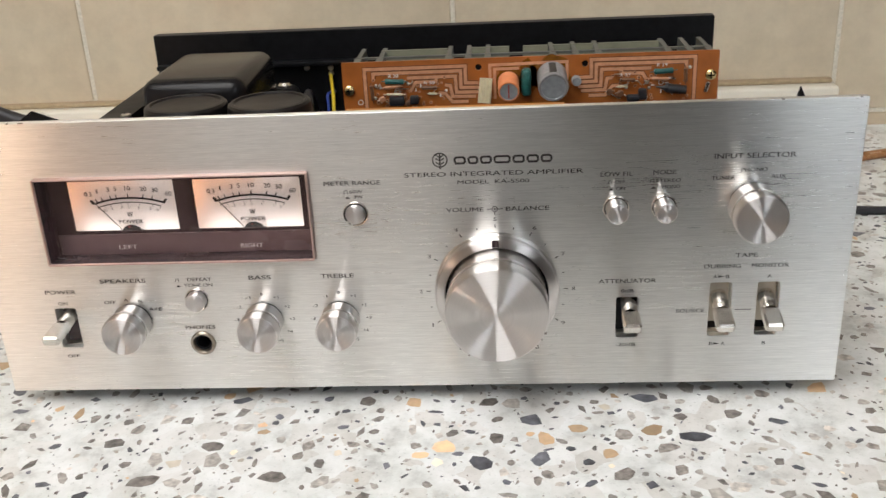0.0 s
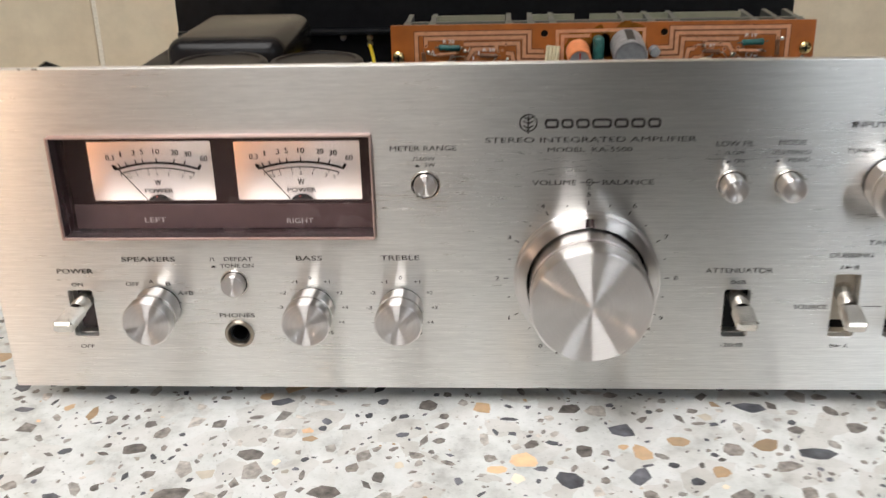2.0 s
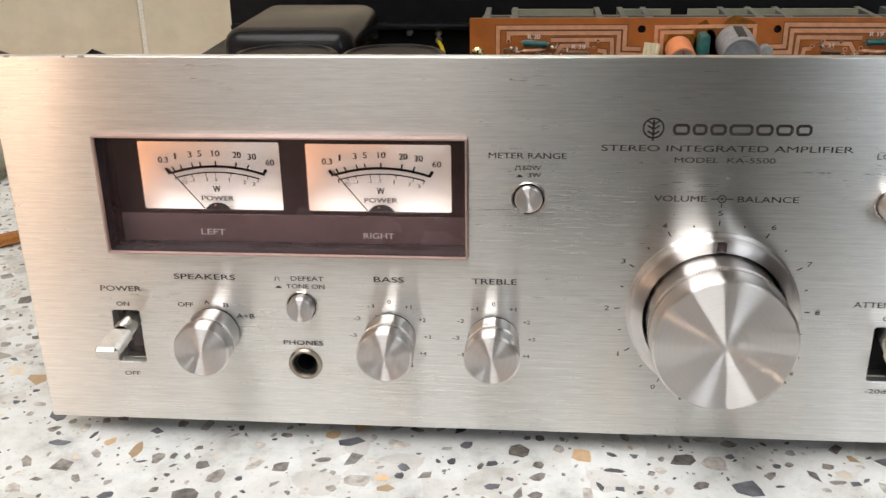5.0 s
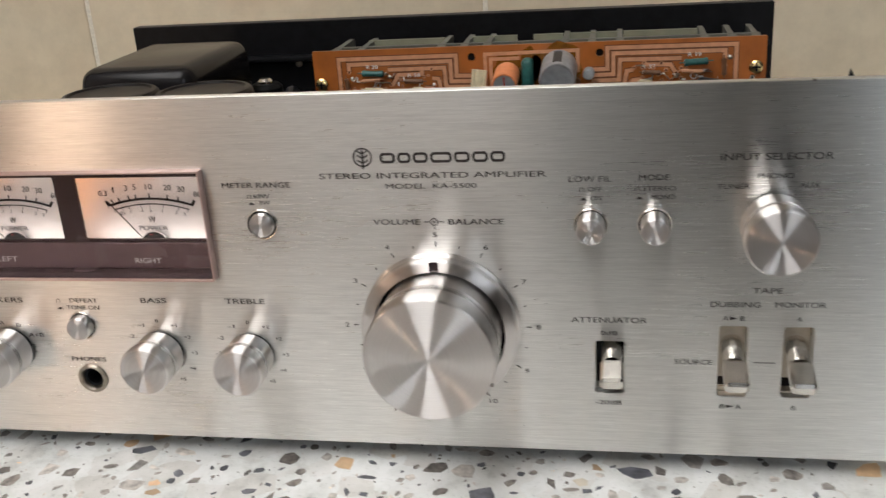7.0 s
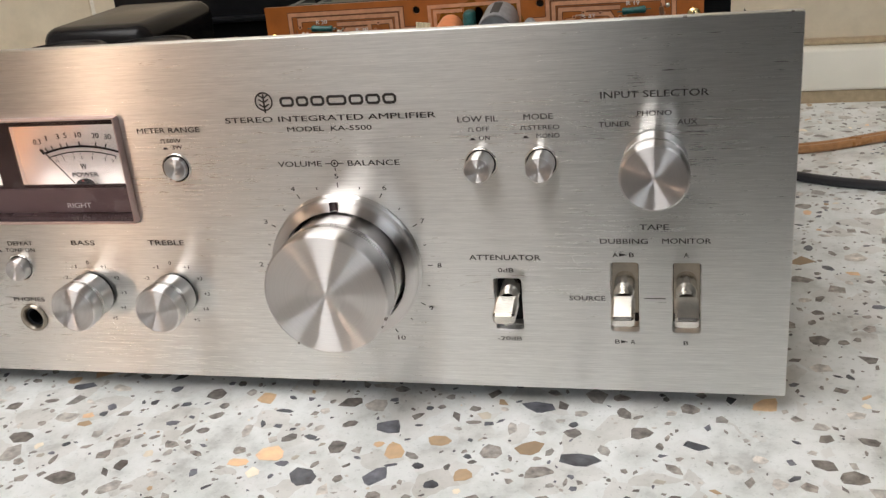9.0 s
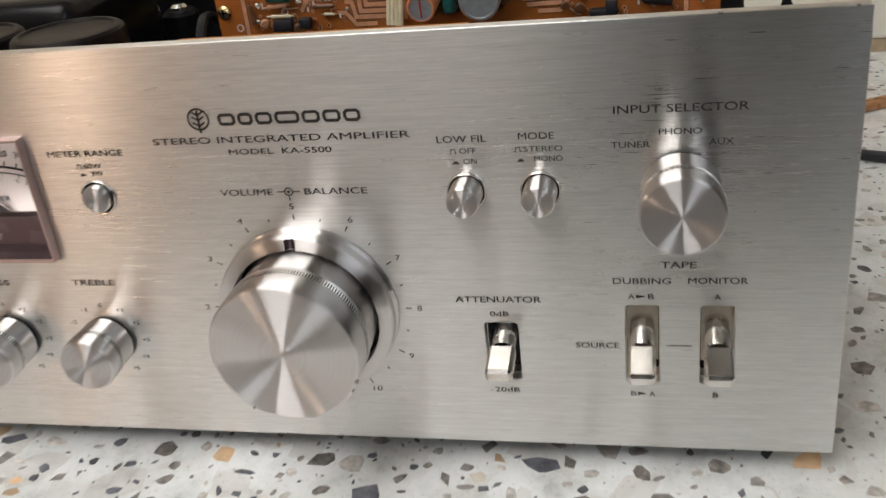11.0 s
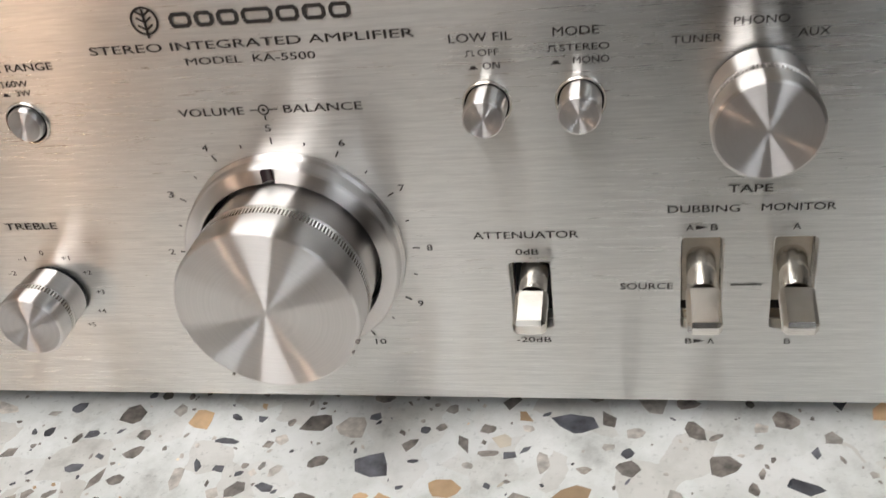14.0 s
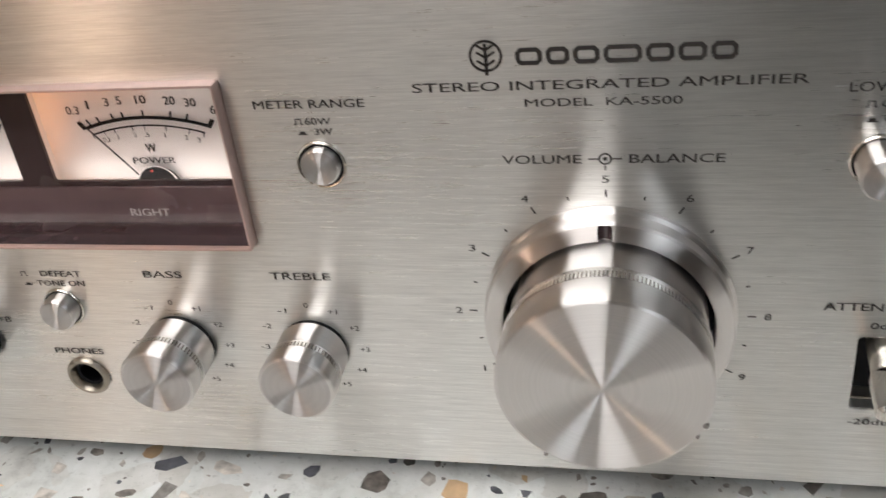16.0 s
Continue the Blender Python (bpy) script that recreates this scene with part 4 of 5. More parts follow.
for s in (-1, 1):
    top = 0.116 if s < 0 else 0.085
    bm = box((s * 0.2045, 0.0046, 0.0126), (s * 0.2030, 0.296, top))
    box((s * 0.2045, 0.03, top + 0.0002), (s * 0.186, 0.296, top + 0.0016), 0, 2, bm)
    part("side_rail", bm, M["black"], amp, "black steel side rail")
    tab = bmesh.new()
    tri = [(s * 0.192, top), (s * 0.214, top), (s * 0.204, 0.136), (s * 0.1985, 0.1482 if s > 0 else 0.1455), (s * 0.1965, 0.141)]
    if s < 0:
        tri = [(-0.180, top), (-0.212, top), (-0.2095, 0.1410), (-0.1985, 0.1482), (-0.180, 0.1410)]
    lo = [tab.verts.new((x, 0.050, z)) for x, z in tri]
    hi = [tab.verts.new((x, 0.0512, z)) for x, z in tri]
    tab.faces.new(lo)
    tab.faces.new(hi[::-1])
    for k in range(5):
        tab.faces.new((lo[k], lo[(k + 1) % 5], hi[(k + 1) % 5], hi[k]))
    bmesh.ops.recalc_face_normals(tab, faces=tab.faces[:])
    part("bracket", tab, M["black"], amp, "black steel corner bracket")
bm = box((-0.2165, 0.298, 0.011), (0.2065, 0.3085, 0.1405), 0.0006, 1)
box((-0.2150, 0.2900, 0.1150), (0.2035, 0.2979, 0.1185), 0.001, 2, bm)
rear = part("rear_panel", bm, M["black"], amp, "black steel rear panel")
for x, z in ((-0.1000, 0.1125), (-0.0815, 0.1120), (-0.0815, 0.1075), (-0.0815, 0.0930)):
    part("terminal", lathe([(0.0022, 0.0), (0.0022, -0.002), (0.0012, -0.003), (0, -0.0032)], 16), M["steel"], rear, "", pose(x, 0.2979, z))
for x in (-0.185, 0.185):
    for y in (0.05, 0.27):
        part("foot", lathe([(0.012, -0.0108), (0.012, -0.002), (0.010, 0.0), (0.0, 0.0)], 32), M["cable"], amp, "black rubber foot", pose(x, y, 0.0, 90, 0, 0))


def screw(x, y, z, mat, rx, size=0.0032):
    s = part("screw", lathe([(size, 0.0), (size * 0.95, -size * 0.35), (size * 0.6, -size * 0.62), (0, -size * 0.7)], 20), mat, amp, "cross-head screw", pose(x, y, z, rx, 0, 0))
    cross = box((-size * 0.6, -size * 0.74, -size * 0.12), (size * 0.6, -size * 0.5, size * 0.12))
    box((-size * 0.12, -size * 0.74, -size * 0.6), (size * 0.12, -size * 0.5, size * 0.6), 0, 2, cross)
    part("cross_slot", cross, M["black"], s)


screw(-0.1885, 0.150, 0.1177, M["steel"], -90)
screw(-0.0506, BOARD_Y - 0.0001, 0.1206, M["brass"], 0, 0.0036)
screw(0.1822, BOARD_Y - 0.0001, 0.1232, M["brass"], 0, 0.0036)

trafo = bmesh.new()
box((-0.1768, 0.146, 0.013), (-0.1095, 0.238, 0.1397), 0.0095, 5, trafo)
part("transformer", trafo, M["enamel"], amp, "black enamelled power transformer cover")
for cx in (-0.1322, -0.0836):
    can = part("reservoir_capacitor", lathe([(0.0238, -0.10), (0.0240, -0.004), (0.0235, -0.0012), (0.0222, 0.0), (0.0205, 0.0002), (0.0195, -0.0008), (0.0, -0.0008)], 64), M["vinyl"], amp, "large black reservoir capacitor", pose(cx, 0.1005, 0.1372, 90, 0, 0))
post = part("fuse_post", lathe([(0.011, 0.06), (0.0105, 0.003), (0.008, 0.0005), (0.0, 0.0005)], 32), M["black"], amp, "dark stud with a shiny screw", pose(-0.1085, 0.252, 0.1095, -90, 0, 0))
part("screw_head", lathe([(0.0052, 0.0004), (0.0052, -0.001), (0.0034, -0.0028), (0, -0.0032)], 24), M["chrome"], post, "shiny screw head")
part("wire", tube([(-0.0815, 0.294, 0.107), (-0.0775, 0.272, 0.108), (-0.0735, 0.252, 0.102), (-0.072, 0.24, 0.088), (-0.072, 0.235, 0.06)], 0.0013, 8), M["yellow"], amp, "yellow insulated wire")
part("wire", tube([(-0.0815, 0.294, 0.093), (-0.079, 0.26, 0.100), (-0.0765, 0.245, 0.092), (-0.0765, 0.235, 0.06)], 0.0010, 8), M["blue"], amp, "blue insulated wire")
part("wire", tube([(-0.0950, 0.290, 0.080), (-0.092, 0.255, 0.103), (-0.086, 0.225, 0.098), (-0.084, 0.21, 0.05)], 0.003, 8), M["cable"], amp, "black insulated wire")

# heat sink with a slotted top flange
bm = bmesh.new()
box((-0.0490, 0.1930, 0.1345), (0.1870, 0.1965, 0.1360), 0, 2, bm)
box((-0.0490, 0.2120, 0.1345), (0.1870, 0.2150, 0.1360), 0, 2, bm)
box((-0.0490, 0.2440, 0.0200), (0.1870, 0.2460, 0.1000), 0, 2, bm)
for x in (-0.047, -0.032, 0.014, 0.027, 0.040, 0.083, 0.098, 0.113, 0.158, 0.172, 0.1845):
    box((x - 0.0022, 0.1966, 0.1346), (x + 0.0022, 0.2119, 0.1359), 0, 2, bm)
    box((x - 0.0015, 0.2151, 0.1200), (x + 0.0015, 0.2439, 0.1359), 0, 2, bm)
part("heat_sink", bm, M["sink"], amp, "grey slotted heat sink")
for x0, x1 in ((-0.034, 0.012), (0.0285, 0.0545), (0.064, 0.0810), (0.0845, 0.1120), (0.1150, 0.156)):
    part("sink_plate", box((x0, 0.2330, 0.1215), (x1, 0.2350, 0.1362)), M["sink_pale"], amp, "pale green-grey plate")

# the upright circuit board
BX0, BX1, BZ1 = -0.0548, 0.1872, 0.1388
board = part("circuit_board", plate(rounded(BX0, 0.050, BX1, BZ1, 0.0005, 2), [[(hx + 0.0021 * math.cos(radians(a)), 0.1330 + 0.0021 * math.sin(radians(a))) for a in range(0, 360, 20)] for hx in (0.0341, 0.1025)], BOARD_Y, BOARD_Y + 0.0016), M["board"], amp, "orange-brown circuit board with pale traces")
for me in word_meshes[n_caption:]:
    me.materials.append(M["white_print"])
    part("lettering", me, None, board, "white board lettering")
TY = BOARD_Y - 0.0003
for hx in (0.0341, 0.1025):
    part("hole_backing", box((hx - 0.004, BOARD_Y + 0.0020, 0.1285), (hx + 0.004, BOARD_Y + 0.0026, 0.1370)), M["black"], board, "black plate behind the hole")
LEFT_TRACES = [
    [(-0.0400, 0.105), (-0.0400, 0.1340), (0.0256, 0.1342), (0.0256, 0.1232), (0.0340, 0.1230)],
    [(-0.0345, 0.1270), (-0.0345, 0.1310), (0.0225, 0.1312), (0.0225, 0.1202), (0.0350, 0.1200)],
    [(-0.0125, 0.1276), (0.0190, 0.1278), (0.0195, 0.1172), (0.0340, 0.1170)],
    [(0.0120, 0.1222), (0.0155, 0.1218), (0.0168, 0.1145), (0.0320, 0.1142)],
    [(0.0075, 0.1172), (0.0120, 0.1168), (0.0165, 0.1110), (0.0270, 0.1110)],
    [(-0.0105, 0.1188), (-0.0070, 0.1245), (0.0065, 0.1248), (0.0065, 0.1276)],
]
for pts in LEFT_TRACES:
    for line in (pts, [(0.1321 - x, z + 0.0012) for x, z in pts]):
        t = part("trace", strip(line, 0.0021, TY - 0.0001), M["trace"], board)
        part("outline", strip(line, 0.0030, TY + 0.0001), M["mask"], t, "dark line round the trace")
part("trace", strip([(0.0415, 0.112), (0.0415, 0.1342), (0.0910, 0.1348), (0.0910, 0.1230)], 0.0019, TY), M["trace"], board)
part("trace", strip([(0.0445, 0.112), (0.0445, 0.1315), (0.0600, 0.1316)], 0.0019, TY), M["trace"], board)
rng = random.Random(11)
pads, pins = bmesh.new(), bmesh.new()
for side in (0, 1):
    for k in range(46):
        x = rng.uniform(-0.0365, 0.0120)
        x = 0.1321 - x if side else x
        z = rng.uniform(0.104, 0.1275)
        r = rng.uniform(0.0008, 0.0012)
        dot(x, z, r, TY - 0.0003, 12, pads)
        bmesh.ops.create_icosphere(pins, subdivisions=1, radius=r * 0.62, matrix=Matrix.Translation((x, TY - 0.0003, z)))
tagged(part("solder_pads", pads, M["trace"], board, "small pale solder pads"), kind="stuff")
tagged(part("pins", pins, M["mask"], board, "dark component pins"), kind="stuff")
for k in range(16):
    x = rng.uniform(-0.034, 0.010)
    x = 0.1321 - x if k % 2 else x
    z = rng.uniform(0.106, 0.124)
    w, h = ((0.0024, 0.0009), (0.0009, 0.0022))[rng.randint(0, 1)]
    part("board_mark", box((x - w / 2, TY - 0.0005, z - h / 2), (x + w / 2, TY - 0.0004, z + h / 2)), M["white_print"], board, "white printed mark")
part("board_mark", circle_line(-0.0438, 0.1125, 0.0016, 0.0005, TY - 0.0003), M["white_print"], board, "white printed ring")
for x in (-0.0190, 0.1510):
    part("board_mark", circle_line(x, 0.1195, 0.0016, 0.0004, TY - 0.0004), M["white_print"], board, "white printed ring")
def resistor(x, z, length, r, mat, tilt=0, label=""):
    body = part("resistor", lathe([(0.0003, -length * 0.72), (0.0003, -length / 2), (r * 0.8, -length / 2), (r, -length * 0.42), (r * 0.86, -length * 0.3), (r * 0.86, length * 0.3), (r, length * 0.42), (r * 0.8, length / 2), (0.0003, length / 2), (0.0003, length * 0.72)], 16), mat, board, label, pose(x, TY - r - 0.001, z, 0, tilt, 0) @ pose(0, 0, 0, 0, 0, 90))
    return body


for x, z, ln, r, mat, tilt in ((-0.0205, 0.1262, 0.0120, 0.0019, "teal", 3), (0.1519, 0.1272, 0.0120, 0.0020, "teal", -3), (0.0020, 0.1213, 0.0100, 0.0014, "brown_part", 2), (0.1295, 0.1222, 0.0090, 0.0014, "brown_part", 4),
                               (-0.0355, 0.1190, 0.0095, 0.0014, "brown_part", 86), (0.1660, 0.1240, 0.0085, 0.0014, "brown_part", 88), (-0.0220, 0.1225, 0.0095, 0.0012, "trace", -4), (0.1500, 0.1222, 0.0100, 0.0012, "trace", 3),
                               (-0.0210, 0.1175, 0.0100, 0.0009, "ivory", 2), (0.0040, 0.1172, 0.0050, 0.0009, "ivory", 2), (0.1260, 0.1178, 0.0055, 0.0009, "ivory", -3)):
    resistor(x, z, ln, r, M[mat], tilt, "small " + {"teal": "teal", "brown_part": "brown", "trace": "tan", "ivory": "ivory"}[mat] + " resistor")


def can(name, x, z, r, length, sleeve, label, droop):
    at = pose(x, TY, z, -droop, 0, 0)
    c = part(name, lathe([(r, -0.0002), (r, -length + 0.0012), (r * 0.94, -length), (r * 0.82, -length - 0.0001)], 40), sleeve, board, label, at)
    part("end", lathe([(r * 0.84, -length + 0.0001), (r * 0.8, -length + 0.0005), (0, -length + 0.0005)], 40), M["can_end"], c, "dull metal can end")
    return c


orange = can("electrolytic_capacitor", 0.0533, 0.1232, 0.0068, 0.0180, M["orange_sleeve"], "salmon electrolytic capacitor", -8)
part("mark", box((-0.0004, -0.0179, -0.0045), (0.0004, -0.0174, 0.0045)), M["red"], orange, "red mark")
grey_can = can("electrolytic_capacitor", 0.0812, 0.1262, 0.0095, 0.0215, M["grey_sleeve"], "pale grey electrolytic capacitor", -8)
part("band", box((-0.0022, -0.019, 0.0089), (0.0022, -0.003, 0.0097)), M["print"], grey_can, "dark band")
part("film_capacitor", box((0.0617, 0.1760, 0.1150), (0.0678, TY, 0.1322), 0.0022, 3), M["teal"], board, "teal dipped film capacitor")
bm = bmesh.new()
for k, dx in enumerate((-0.0030, -0.0010, 0.0010, 0.0030)):
    lathe([(0.0, -0.0160), (0.0011, -0.0160), (0.0012, 0.0), (0, 0.0)], 10, bm)
    for v in bm.verts[k * 22:]:
        v.co.x += dx
part("ceramic_stack", bm, M["ivory"], board, "ivory ceramic stack", pose(0.0374, 0.179, 0.1112, -92, 6, 0))
part("trimmer", lathe([(0.0030, 0.0), (0.0030, -0.006), (0.0024, -0.0066), (0, -0.0066)], 20), M["can_end"], board, "small silver trimmer", pose(0.0968, TY, 0.1228))
for x, z, w, h in ((-0.0195, 0.1135, 0.0100, 0.0060), (-0.0080, 0.1140, 0.0060, 0.0056), (0.1390, 0.1130, 0.0055, 0.0070), (0.1330, 0.1105, 0.0080, 0.0045)):
    bm = bmesh.new()
    box((x - w / 2, TY - 0.0060, z - h / 2), (x + w / 2, TY - 0.0012, z + h / 2), 0.0012, 2, bm)
    for dx in (-0.3, 0, 0.3):
        box((x + dx * w - 0.0003, TY - 0.0013, z - 0.0003), (x + dx * w + 0.0003, TY, z + 0.0003), 0, 2, bm)
    part("transistor", bm, M["cable"], board, "small black transistor")
part("diode", lathe([(0, -0.0075), (0.0028, -0.0072), (0.0030, 0.005), (0.0012, 0.0072), (0.0004, 0.012)], 20), M["cable"], board, "black sleeved part on bent leads", pose(0.1590, TY - 0.005, 0.1160, 0, 8, 0) @ pose(0, 0, 0, 0, 0, 90))
part("clip", box((-0.0012, -0.004, -0.0035), (0.0012, 0.0, 0.0035), 0.0005, 1), M["chrome"], board, "shiny solder tag", pose(0.1795, TY, 0.1160, 0, 15, 0))
bm = bmesh.new()
for k in range(26):
    x0 = rng.choice((0, 1))
    x = rng.uniform(-0.033, 0.010)
    x = 0.1321 - x if x0 else x
    z = rng.uniform(0.108, 0.126)
    d = rng.uniform(-0.006, 0.006)
    tube([(x, TY, z), (x + d * 0.3, TY - 0.003, z + 0.0008), (x + d, TY, z + rng.uniform(-0.003, 0.003))], 0.00035, 5, bm)
leads = part("component_leads", bm, M["steel"], board, "fine bent component leads")
leads["kind"] = "stuff"


def stain(x, z, w, h):
    """A thin uneven film of amber flux on the board."""
    bm = bmesh.new()
    ph = rng.uniform(0, 6)
    bm.faces.new([bm.verts.new((x + w * q * math.cos(a), TY + 0.00015, z + h * q * math.sin(a))) for a, q in ((2 * math.pi * k / 40, 1 + 0.10 * math.sin(3 * k * 0.157 + ph) + 0.06 * math.sin(7 * k * 0.157 + 2 * ph)) for k in range(40))])
    part("flux_stain", bm, M["flux"], board, "dried amber flux film")


stain(0.0545, 0.1235, 0.0098, 0.0115)
stain(0.0800, 0.1265, 0.0140, 0.0125)
stain(0.0660, 0.1250, 0.0060, 0.0120)
for x, z, r, mat in ((0.1245, 0.1135, 0.0026, "brown_part"), (0.1180, 0.1150, 0.0022, "brown_part"), (-0.0120, 0.1120, 0.0022, "brown_part"), (-0.0290, 0.1150, 0.0021, "trace"), (0.0905, 0.1190, 0.0020, "brown_part")):
    bead = part("disc_capacitor", lathe([(0.0, -0.0012), (r * 0.8, -0.0011), (r, -0.0004), (r, 0.0004), (r * 0.8, 0.0011), (0.0, 0.0012)], 20), M[mat], board, "small brown disc capacitor", pose(x, TY - 0.0042, z, 12, 0, 25))
    part("leads", tube([(-r * 0.5, 0.0004, 0), (-r * 0.5, 0.0030, -0.0006), (-r * 0.5, 0.0040, -0.001)], 0.0003, 6), M["steel"], bead, "bent wire lead")
for x, z, c in ((-0.0330, 0.1232, 0.0012), (-0.0118, 0.1238, 0.0011), (-0.0340, 0.1150, 0.0012), (0.0128, 0.1188, 0.0010), (0.1420, 0.1195, 0.0012), (0.1435, 0.1160, 0.0011), (0.1290, 0.1165, 0.0010), (0.1690, 0.1285, 0.0012)):
    part("solder_joint", lathe([(0.0, -0.0009), (c * 0.5, -0.0007), (c, 0.0)], 14), M["steel"], board, "bright solder joint", pose(x, TY - 0.0002, z))
# a second board lies flat in front of it, seen by its edge
flat = part("flat_board", box((-0.0425, 0.060, 0.1230), (0.0850, 0.118, 0.1262)), M["board_edge"], amp, "amber circuit board lying flat")
grid = bmesh.new()
for i in range(22):
    for j in range(5):
        gx, gy = 0.0035 + i * 0.00155, 0.0955 + j * 0.0022
        box((gx, gy, 0.1263), (gx + 0.0011, gy + 0.0015, 0.1266), 0, 2, grid)
tagged(part("dotted_strip", grid, M["ivory"], flat, "pale dotted strip on the flat board"), kind="stuff")

# ---------------- cables and the glass plate ----------------
for dz, dy in ((0.0, 0.0), (-0.011, 0.012)):
    ob = new("mains_cable", finish(tube([(-0.62, 0.30 + dy, 0.157 + dz), (-0.50, 0.30 + dy, 0.129 + dz), (-0.40, 0.30 + dy, 0.101 + dz), (-0.32, 0.30 + dy, 0.071 + dz), (-0.26, 0.315 + dy, 0.048 + dz), (-0.20, 0.33 + dy, 0.022 + dz), (-0.12, 0.335 + dy, 0.016 + dz), (-0.05, 0.33 + dy, 0.016 + dz)], 0.0062, 12), "mains_cable", M["cable"]))
    tagged(ob, "thick black rubber cable draped behind the amplifier", "cable", "cables behind the amplifier")
for off in (0.0, 0.0062):
    ob = new("speaker_cable", finish(tube([(-0.56, 0.02 + off, 0.0034), (-0.46, 0.093 + off, 0.0034), (-0.3585, 0.182 + off, 0.0034), (-0.334, 0.204 + off, 0.0034), (-0.27, 0.26 + off, 0.0034), (-0.18, 0.325 + off, 0.0034), (-0.10, 0.335 + off, 0.0034)], 0.0033, 10), "speaker_cable", M["copper"]))
    tagged(ob, "copper-coloured speaker cable lying on the worktop", "cable", "speaker cables")
for off in (0.0, 0.0056):
    ob = new("speaker_cable", finish(tube([(0.10, 0.335 + off, 0.003), (0.20, 0.325 + off, 0.003), (0.265, 0.331 + off, 0.003), (0.323, 0.357 + off, 0.003), (0.40, 0.385 + off, 0.003), (0.60, 0.42 + off, 0.003)], 0.0029, 10), "speaker_cable", M["tan_cable"]))
    tagged(ob, "tan speaker cable lying on the worktop", "cable", "speaker cables")
ob = new("signal_cable", finish(tube([(0.12, 0.33, 0.0032), (0.20, 0.305, 0.0032), (0.2565, 0.2685, 0.0032), (0.30, 0.252, 0.0032), (0.33, 0.2465, 0.0032), (0.42, 0.25, 0.0032), (0.60, 0.29, 0.0032)], 0.0031, 10), "signal_cable", M["cable"]))
tagged(ob, "thin black cable lying on the worktop", "cable")
ob = new("glass_plate", finish(box((-0.66, 0.18, 0.0006), (-0.407, 0.405, 0.009), 0.0025, 3), "glass_plate", M["green_glass"]))
tagged(ob, "thick green-edged glass plate lying on the worktop", "glass plate")

# ---------------- terrazzo chips ----------------
KINDS = ["chip_dark", "chip_taupe", "chip_grey", "chip_tan", "chip_cream"]
# the largest chips: x, y, length, width, turn
DARK = [(0.1191, -0.0020, 0.0150, 0.0085, -12), (0.0598, -0.0212, 0.0125, 0.0120, 10), (0.0637, -0.0532, 0.0125, 0.0085, 70), (0.1382, -0.0368, 0.0170, 0.0095, 3), (0.1798, -0.0240, 0.0120, 0.0055, -15),
        (0.0118, -0.0124, 0.0080, 0.0030, 0), (0.0854, -0.0568, 0.0070, 0.0060, 40), (-0.0351, -0.0108, 0.0050, 0.0045, 20), (-0.2103, -0.0071, 0.0110, 0.0040, 2), (-0.1770, -0.0400, 0.0070, 0.0045, 30)]
TAN = [(0.0174, -0.0432, 0.0120, 0.0110, -10), (0.0828, -0.0287, 0.0100, 0.0070, 0), (0.0062, -0.0501, 0.0090, 0.0055, 5), (-0.1002, 0.0054, 0.0080, 0.0080, 0), (-0.1770, -0.0105, 0.0055, 0.0120, 0), (0.0965, -0.0506, 0.0080, 0.0080, 30)]
SLATE = [(-0.0453, 0.0013, 0.0053, 0.0055, 11), (-0.0344, -0.0254, 0.0076, 0.0037, 17), (-0.0506, -0.0103, 0.0040, 0.0046, 2), (0.0738, -0.0058, 0.0035, 0.0039, 2)]
TAUPE = [(-0.0245, -0.0017, 0.0090, 0.0100, 21), (0.0390, -0.0039, 0.0114, 0.0083, 37), (0.0428, -0.0199, 0.0073, 0.0042, 22), (0.0930, -0.0048, 0.0062, 0.0043, 2), (0.0937, -0.0148, 0.0070, 0.0030, 2), (0.1339, -0.0193, 0.0072, 0.0069, -18), (0.1514, 0.0077, 0.0086, 0.0059, 1), (0.1600, -0.0172, 0.0106, 0.0085, -38), (0.1792, 0.0012, 0.0086, 0.0080, -33), (-0.0168, -0.0180, 0.0083, 0.0052, 32), (-0.0179, -0.0298, 0.0066, 0.0049, 27), (0.1674, -0.0258, 0.0029, 0.0053, 2), (0.1048, -0.0348, 0.0114, 0.0100, -1), (0.1010, -0.0665, 0.0127, 0.0100, 14), (-0.0494, -0.0418, 0.0079, 0.0100, -1)]
UMBER = [(-0.0623, -0.0666, 0.0160, 0.0100, 2), (-0.1222, -0.0690, 0.0160, 0.0100, 17), (-0.0975, -0.0410, 0.0143, 0.0100, -1), (0.0431, -0.0361, 0.0083, 0.0097, -1), (0.0580, 0.0081, 0.0077, 0.0057, -1)]
PALE = [(0.1368, -0.0051, 0.0068, 0.0046, 12), (0.0010, -0.0279, 0.0047, 0.0100, 2), (0.1101, -0.0180, 0.0042, 0.0088, 2), (0.0295, -0.0111, 0.0055, 0.0051, 2), (-0.0859, -0.0249, 0.0135, 0.0085, -1), (0.1508, -0.0762, 0.0108, 0.0100, -1)]
verts, faces, kinds, singles = [], [], [], []
cells = {}
rng = random.Random(5)


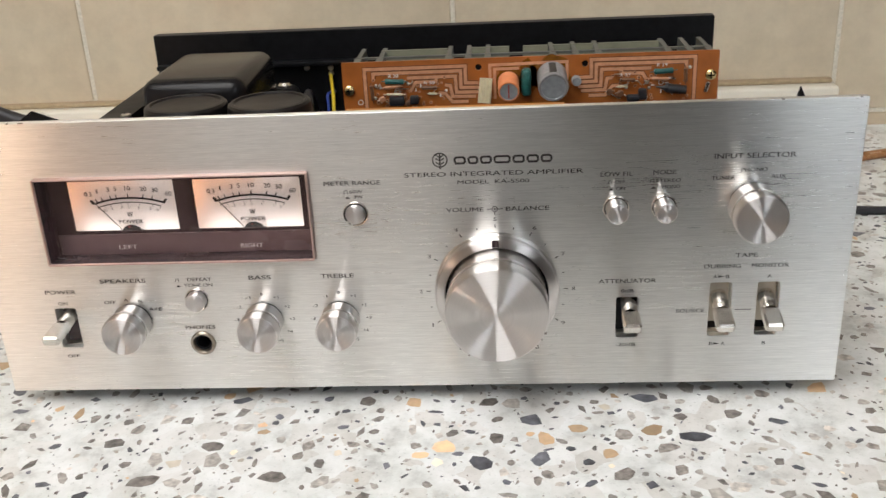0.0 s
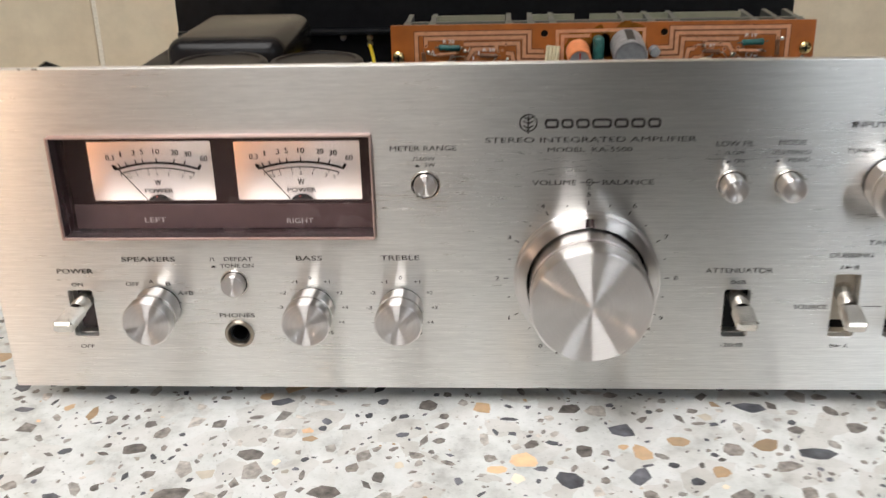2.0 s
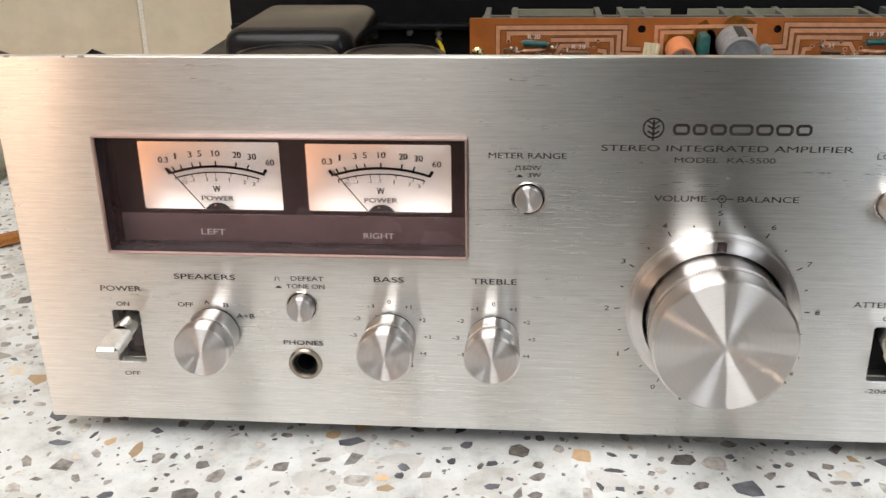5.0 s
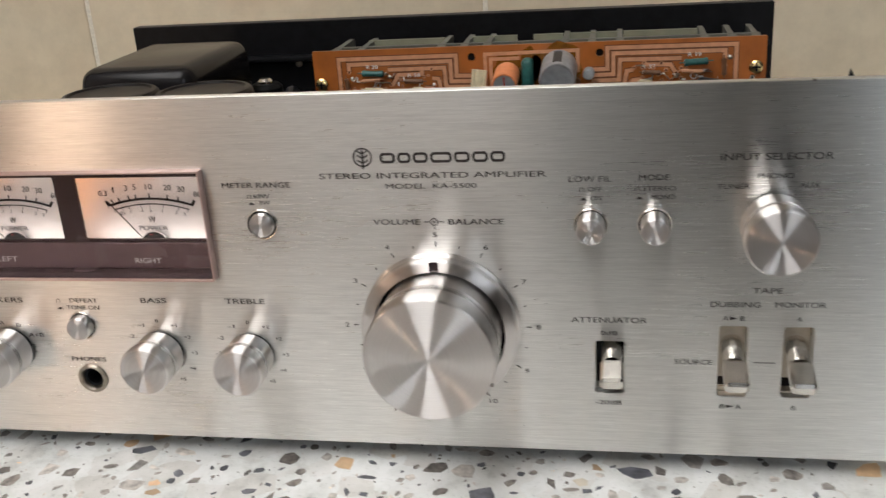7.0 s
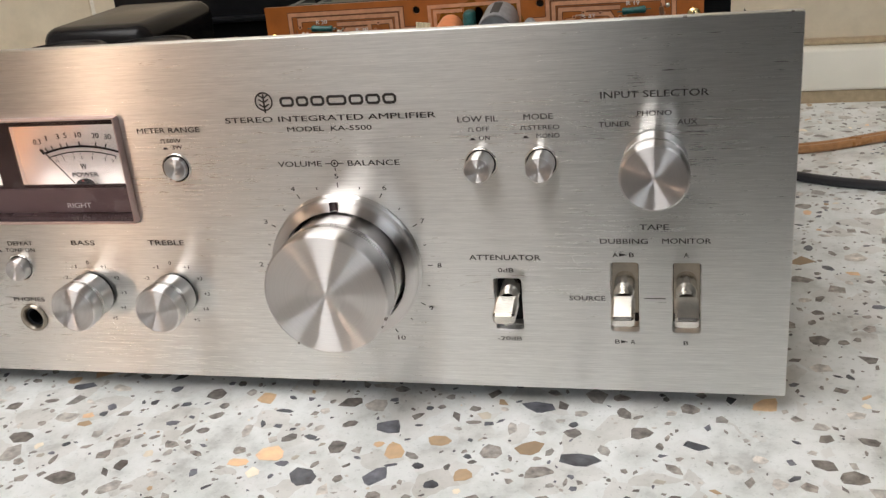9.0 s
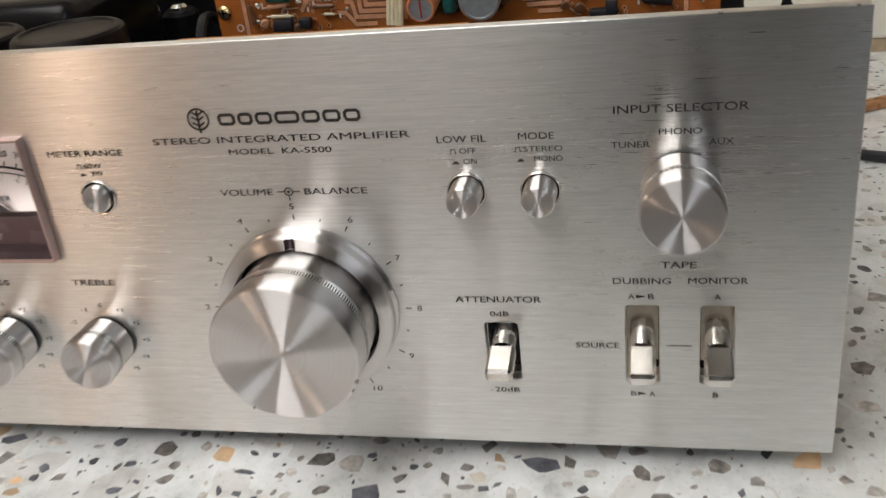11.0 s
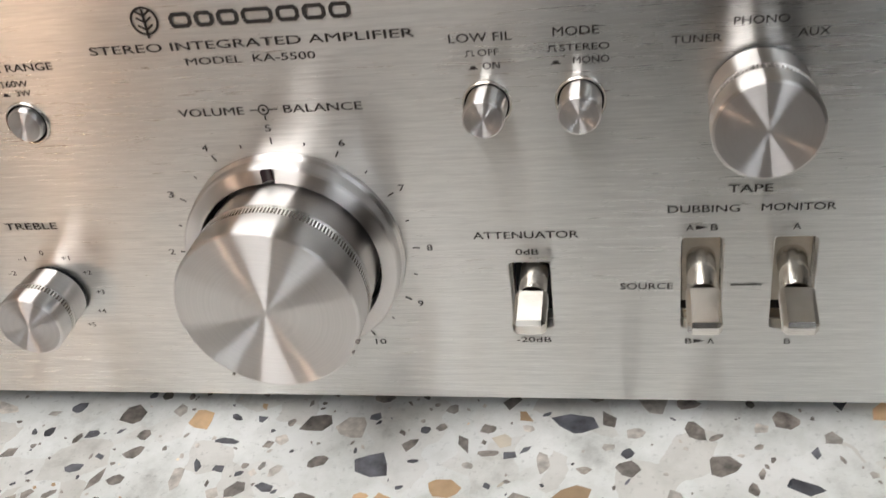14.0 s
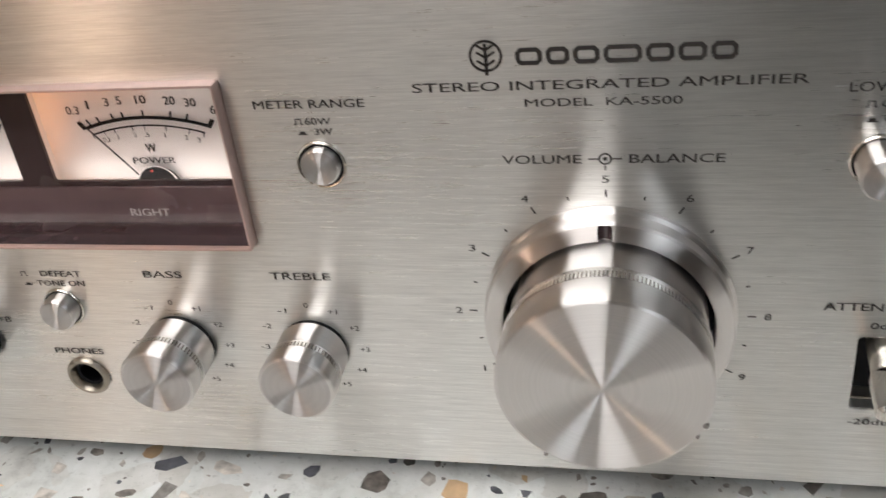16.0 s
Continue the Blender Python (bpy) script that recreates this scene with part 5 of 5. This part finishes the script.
def chip(x, y, a, b, turn, kind, corners):
    n0 = len(verts)
    turn = radians(turn)
    steps = sorted((k + rng.uniform(-0.32, 0.32)) / corners for k in range(corners))
    loop = []
    for s in steps:
        w = 2 * math.pi * s
        q = rng.uniform(0.72, 1.12)
        u, v = q * a / 2 * math.cos(w), q * b / 2 * math.sin(w)
        loop.append((x + u * math.cos(turn) - v * math.sin(turn), y + u * math.sin(turn) + v * math.cos(turn)))
    n = len(loop)
    if max(a, b) > 0.0048 and -0.20 < x < 0.24 and -0.085 < y < 0.015 and len(singles) < 300:
        singles.append((loop, kind))
        return
    verts.extend([(px, py, 0.00012) for px, py in loop])
    verts.extend([(px, py, -0.0006) for px, py in loop])
    faces.append(tuple(range(n0, n0 + n)))
    kinds.append(kind)
    for k in range(n):
        j = (k + 1) % n
        faces.append((n0 + k, n0 + n + k, n0 + n + j, n0 + j))
        kinds.append(kind)


def free(x, y, r):
    cx, cy = int(x // 0.02), int(y // 0.02)
    for i in range(cx - 1, cx + 2):
        for j in range(cy - 1, cy + 2):
            for px, py, pr in cells.get((i, j), ()):
                if (px - x) ** 2 + (py - y) ** 2 < ((pr + r) * 0.92) ** 2:
                    return False
    cells.setdefault((cx, cy), []).append((x, y, r))
    return True


for x, y, a, b, turn in DARK:
    free(x, y, max(a, b) / 2)
    chip(x, y, a, b, turn, 0, 7)
for x, y, a, b, turn in TAN:
    free(x, y, max(a, b) / 2)
    chip(x, y, a, b, turn, 3, 9)
for kind, row in ((0, SLATE), (1, TAUPE), (1, UMBER), (2, PALE)):
    for x, y, a, b, turn in row:
        free(x, y, max(a, b) / 2)
        chip(x, y, a, b, turn, kind, 7)
for lo, hi, count, mix in ((0.0070, 0.0140, 2600, (13, 46, 32, 5, 4)), (0.0036, 0.0075, 8000, (20, 46, 26, 3, 5)), (0.0011, 0.0034, 13000, (20, 44, 32, 2, 2))):
    for k in range(count):
        x, y = rng.uniform(-0.72, 0.72), rng.uniform(-0.145, 0.455)
        size = lo + (hi - lo) * rng.random() ** 1.6
        asp = rng.uniform(0.35, 0.95)
        if not free(x, y, size * (0.35 + 0.15 * asp)):
            continue
        chip(x, y, size, size * asp, rng.uniform(0, 180), rng.choices(range(5), mix)[0], rng.randint(4, 7))
me = bpy.data.meshes.new("terrazzo_chips")
me.from_pydata(verts, [], faces)
for kname in KINDS:
    me.materials.append(M[kname])
me.polygons.foreach_set("material_index", kinds)
chips = new("terrazzo_chips", me)
tagged(chips, "grey, taupe and apricot stone chips set flush in the worktop", "stone chips", kind="stuff")

# the larger chips before the amplifier, each a piece of its own in the worktop
for loop, kind in singles:
    n = len(loop)
    piece = bpy.data.meshes.new("stone_chip")
    piece.from_pydata([(px, py, z) for z in (0.00012, -0.0006) for px, py in loop], [], [tuple(range(n))] + [(k, n + k, n + (k + 1) % n, (k + 1) % n) for k in range(n)])
    piece.materials.append(M[KINDS[kind]])
    new("stone_chip", piece).parent = worktop

# ---------------- wall tiles ----------------
TW, TH, GAP = 0.3535, 0.25, 0.0042
tile_me = None
for i in range(-4, 4):
    for j in range(-1, 6):
        x0, z0 = 0.0045 + i * TW, 0.046 + (j - 0) * TH - 0.03
        if tile_me is None:
            tile_me = finish(box((GAP / 2, 0.478, 0.0), (TW - GAP / 2, 0.4835, TH - GAP), 0.0009, 1), "tile", M["tile"])
        t = new("tile", tile_me)
        t.parent = wall_north
        t.location = (x0, 0, z0)
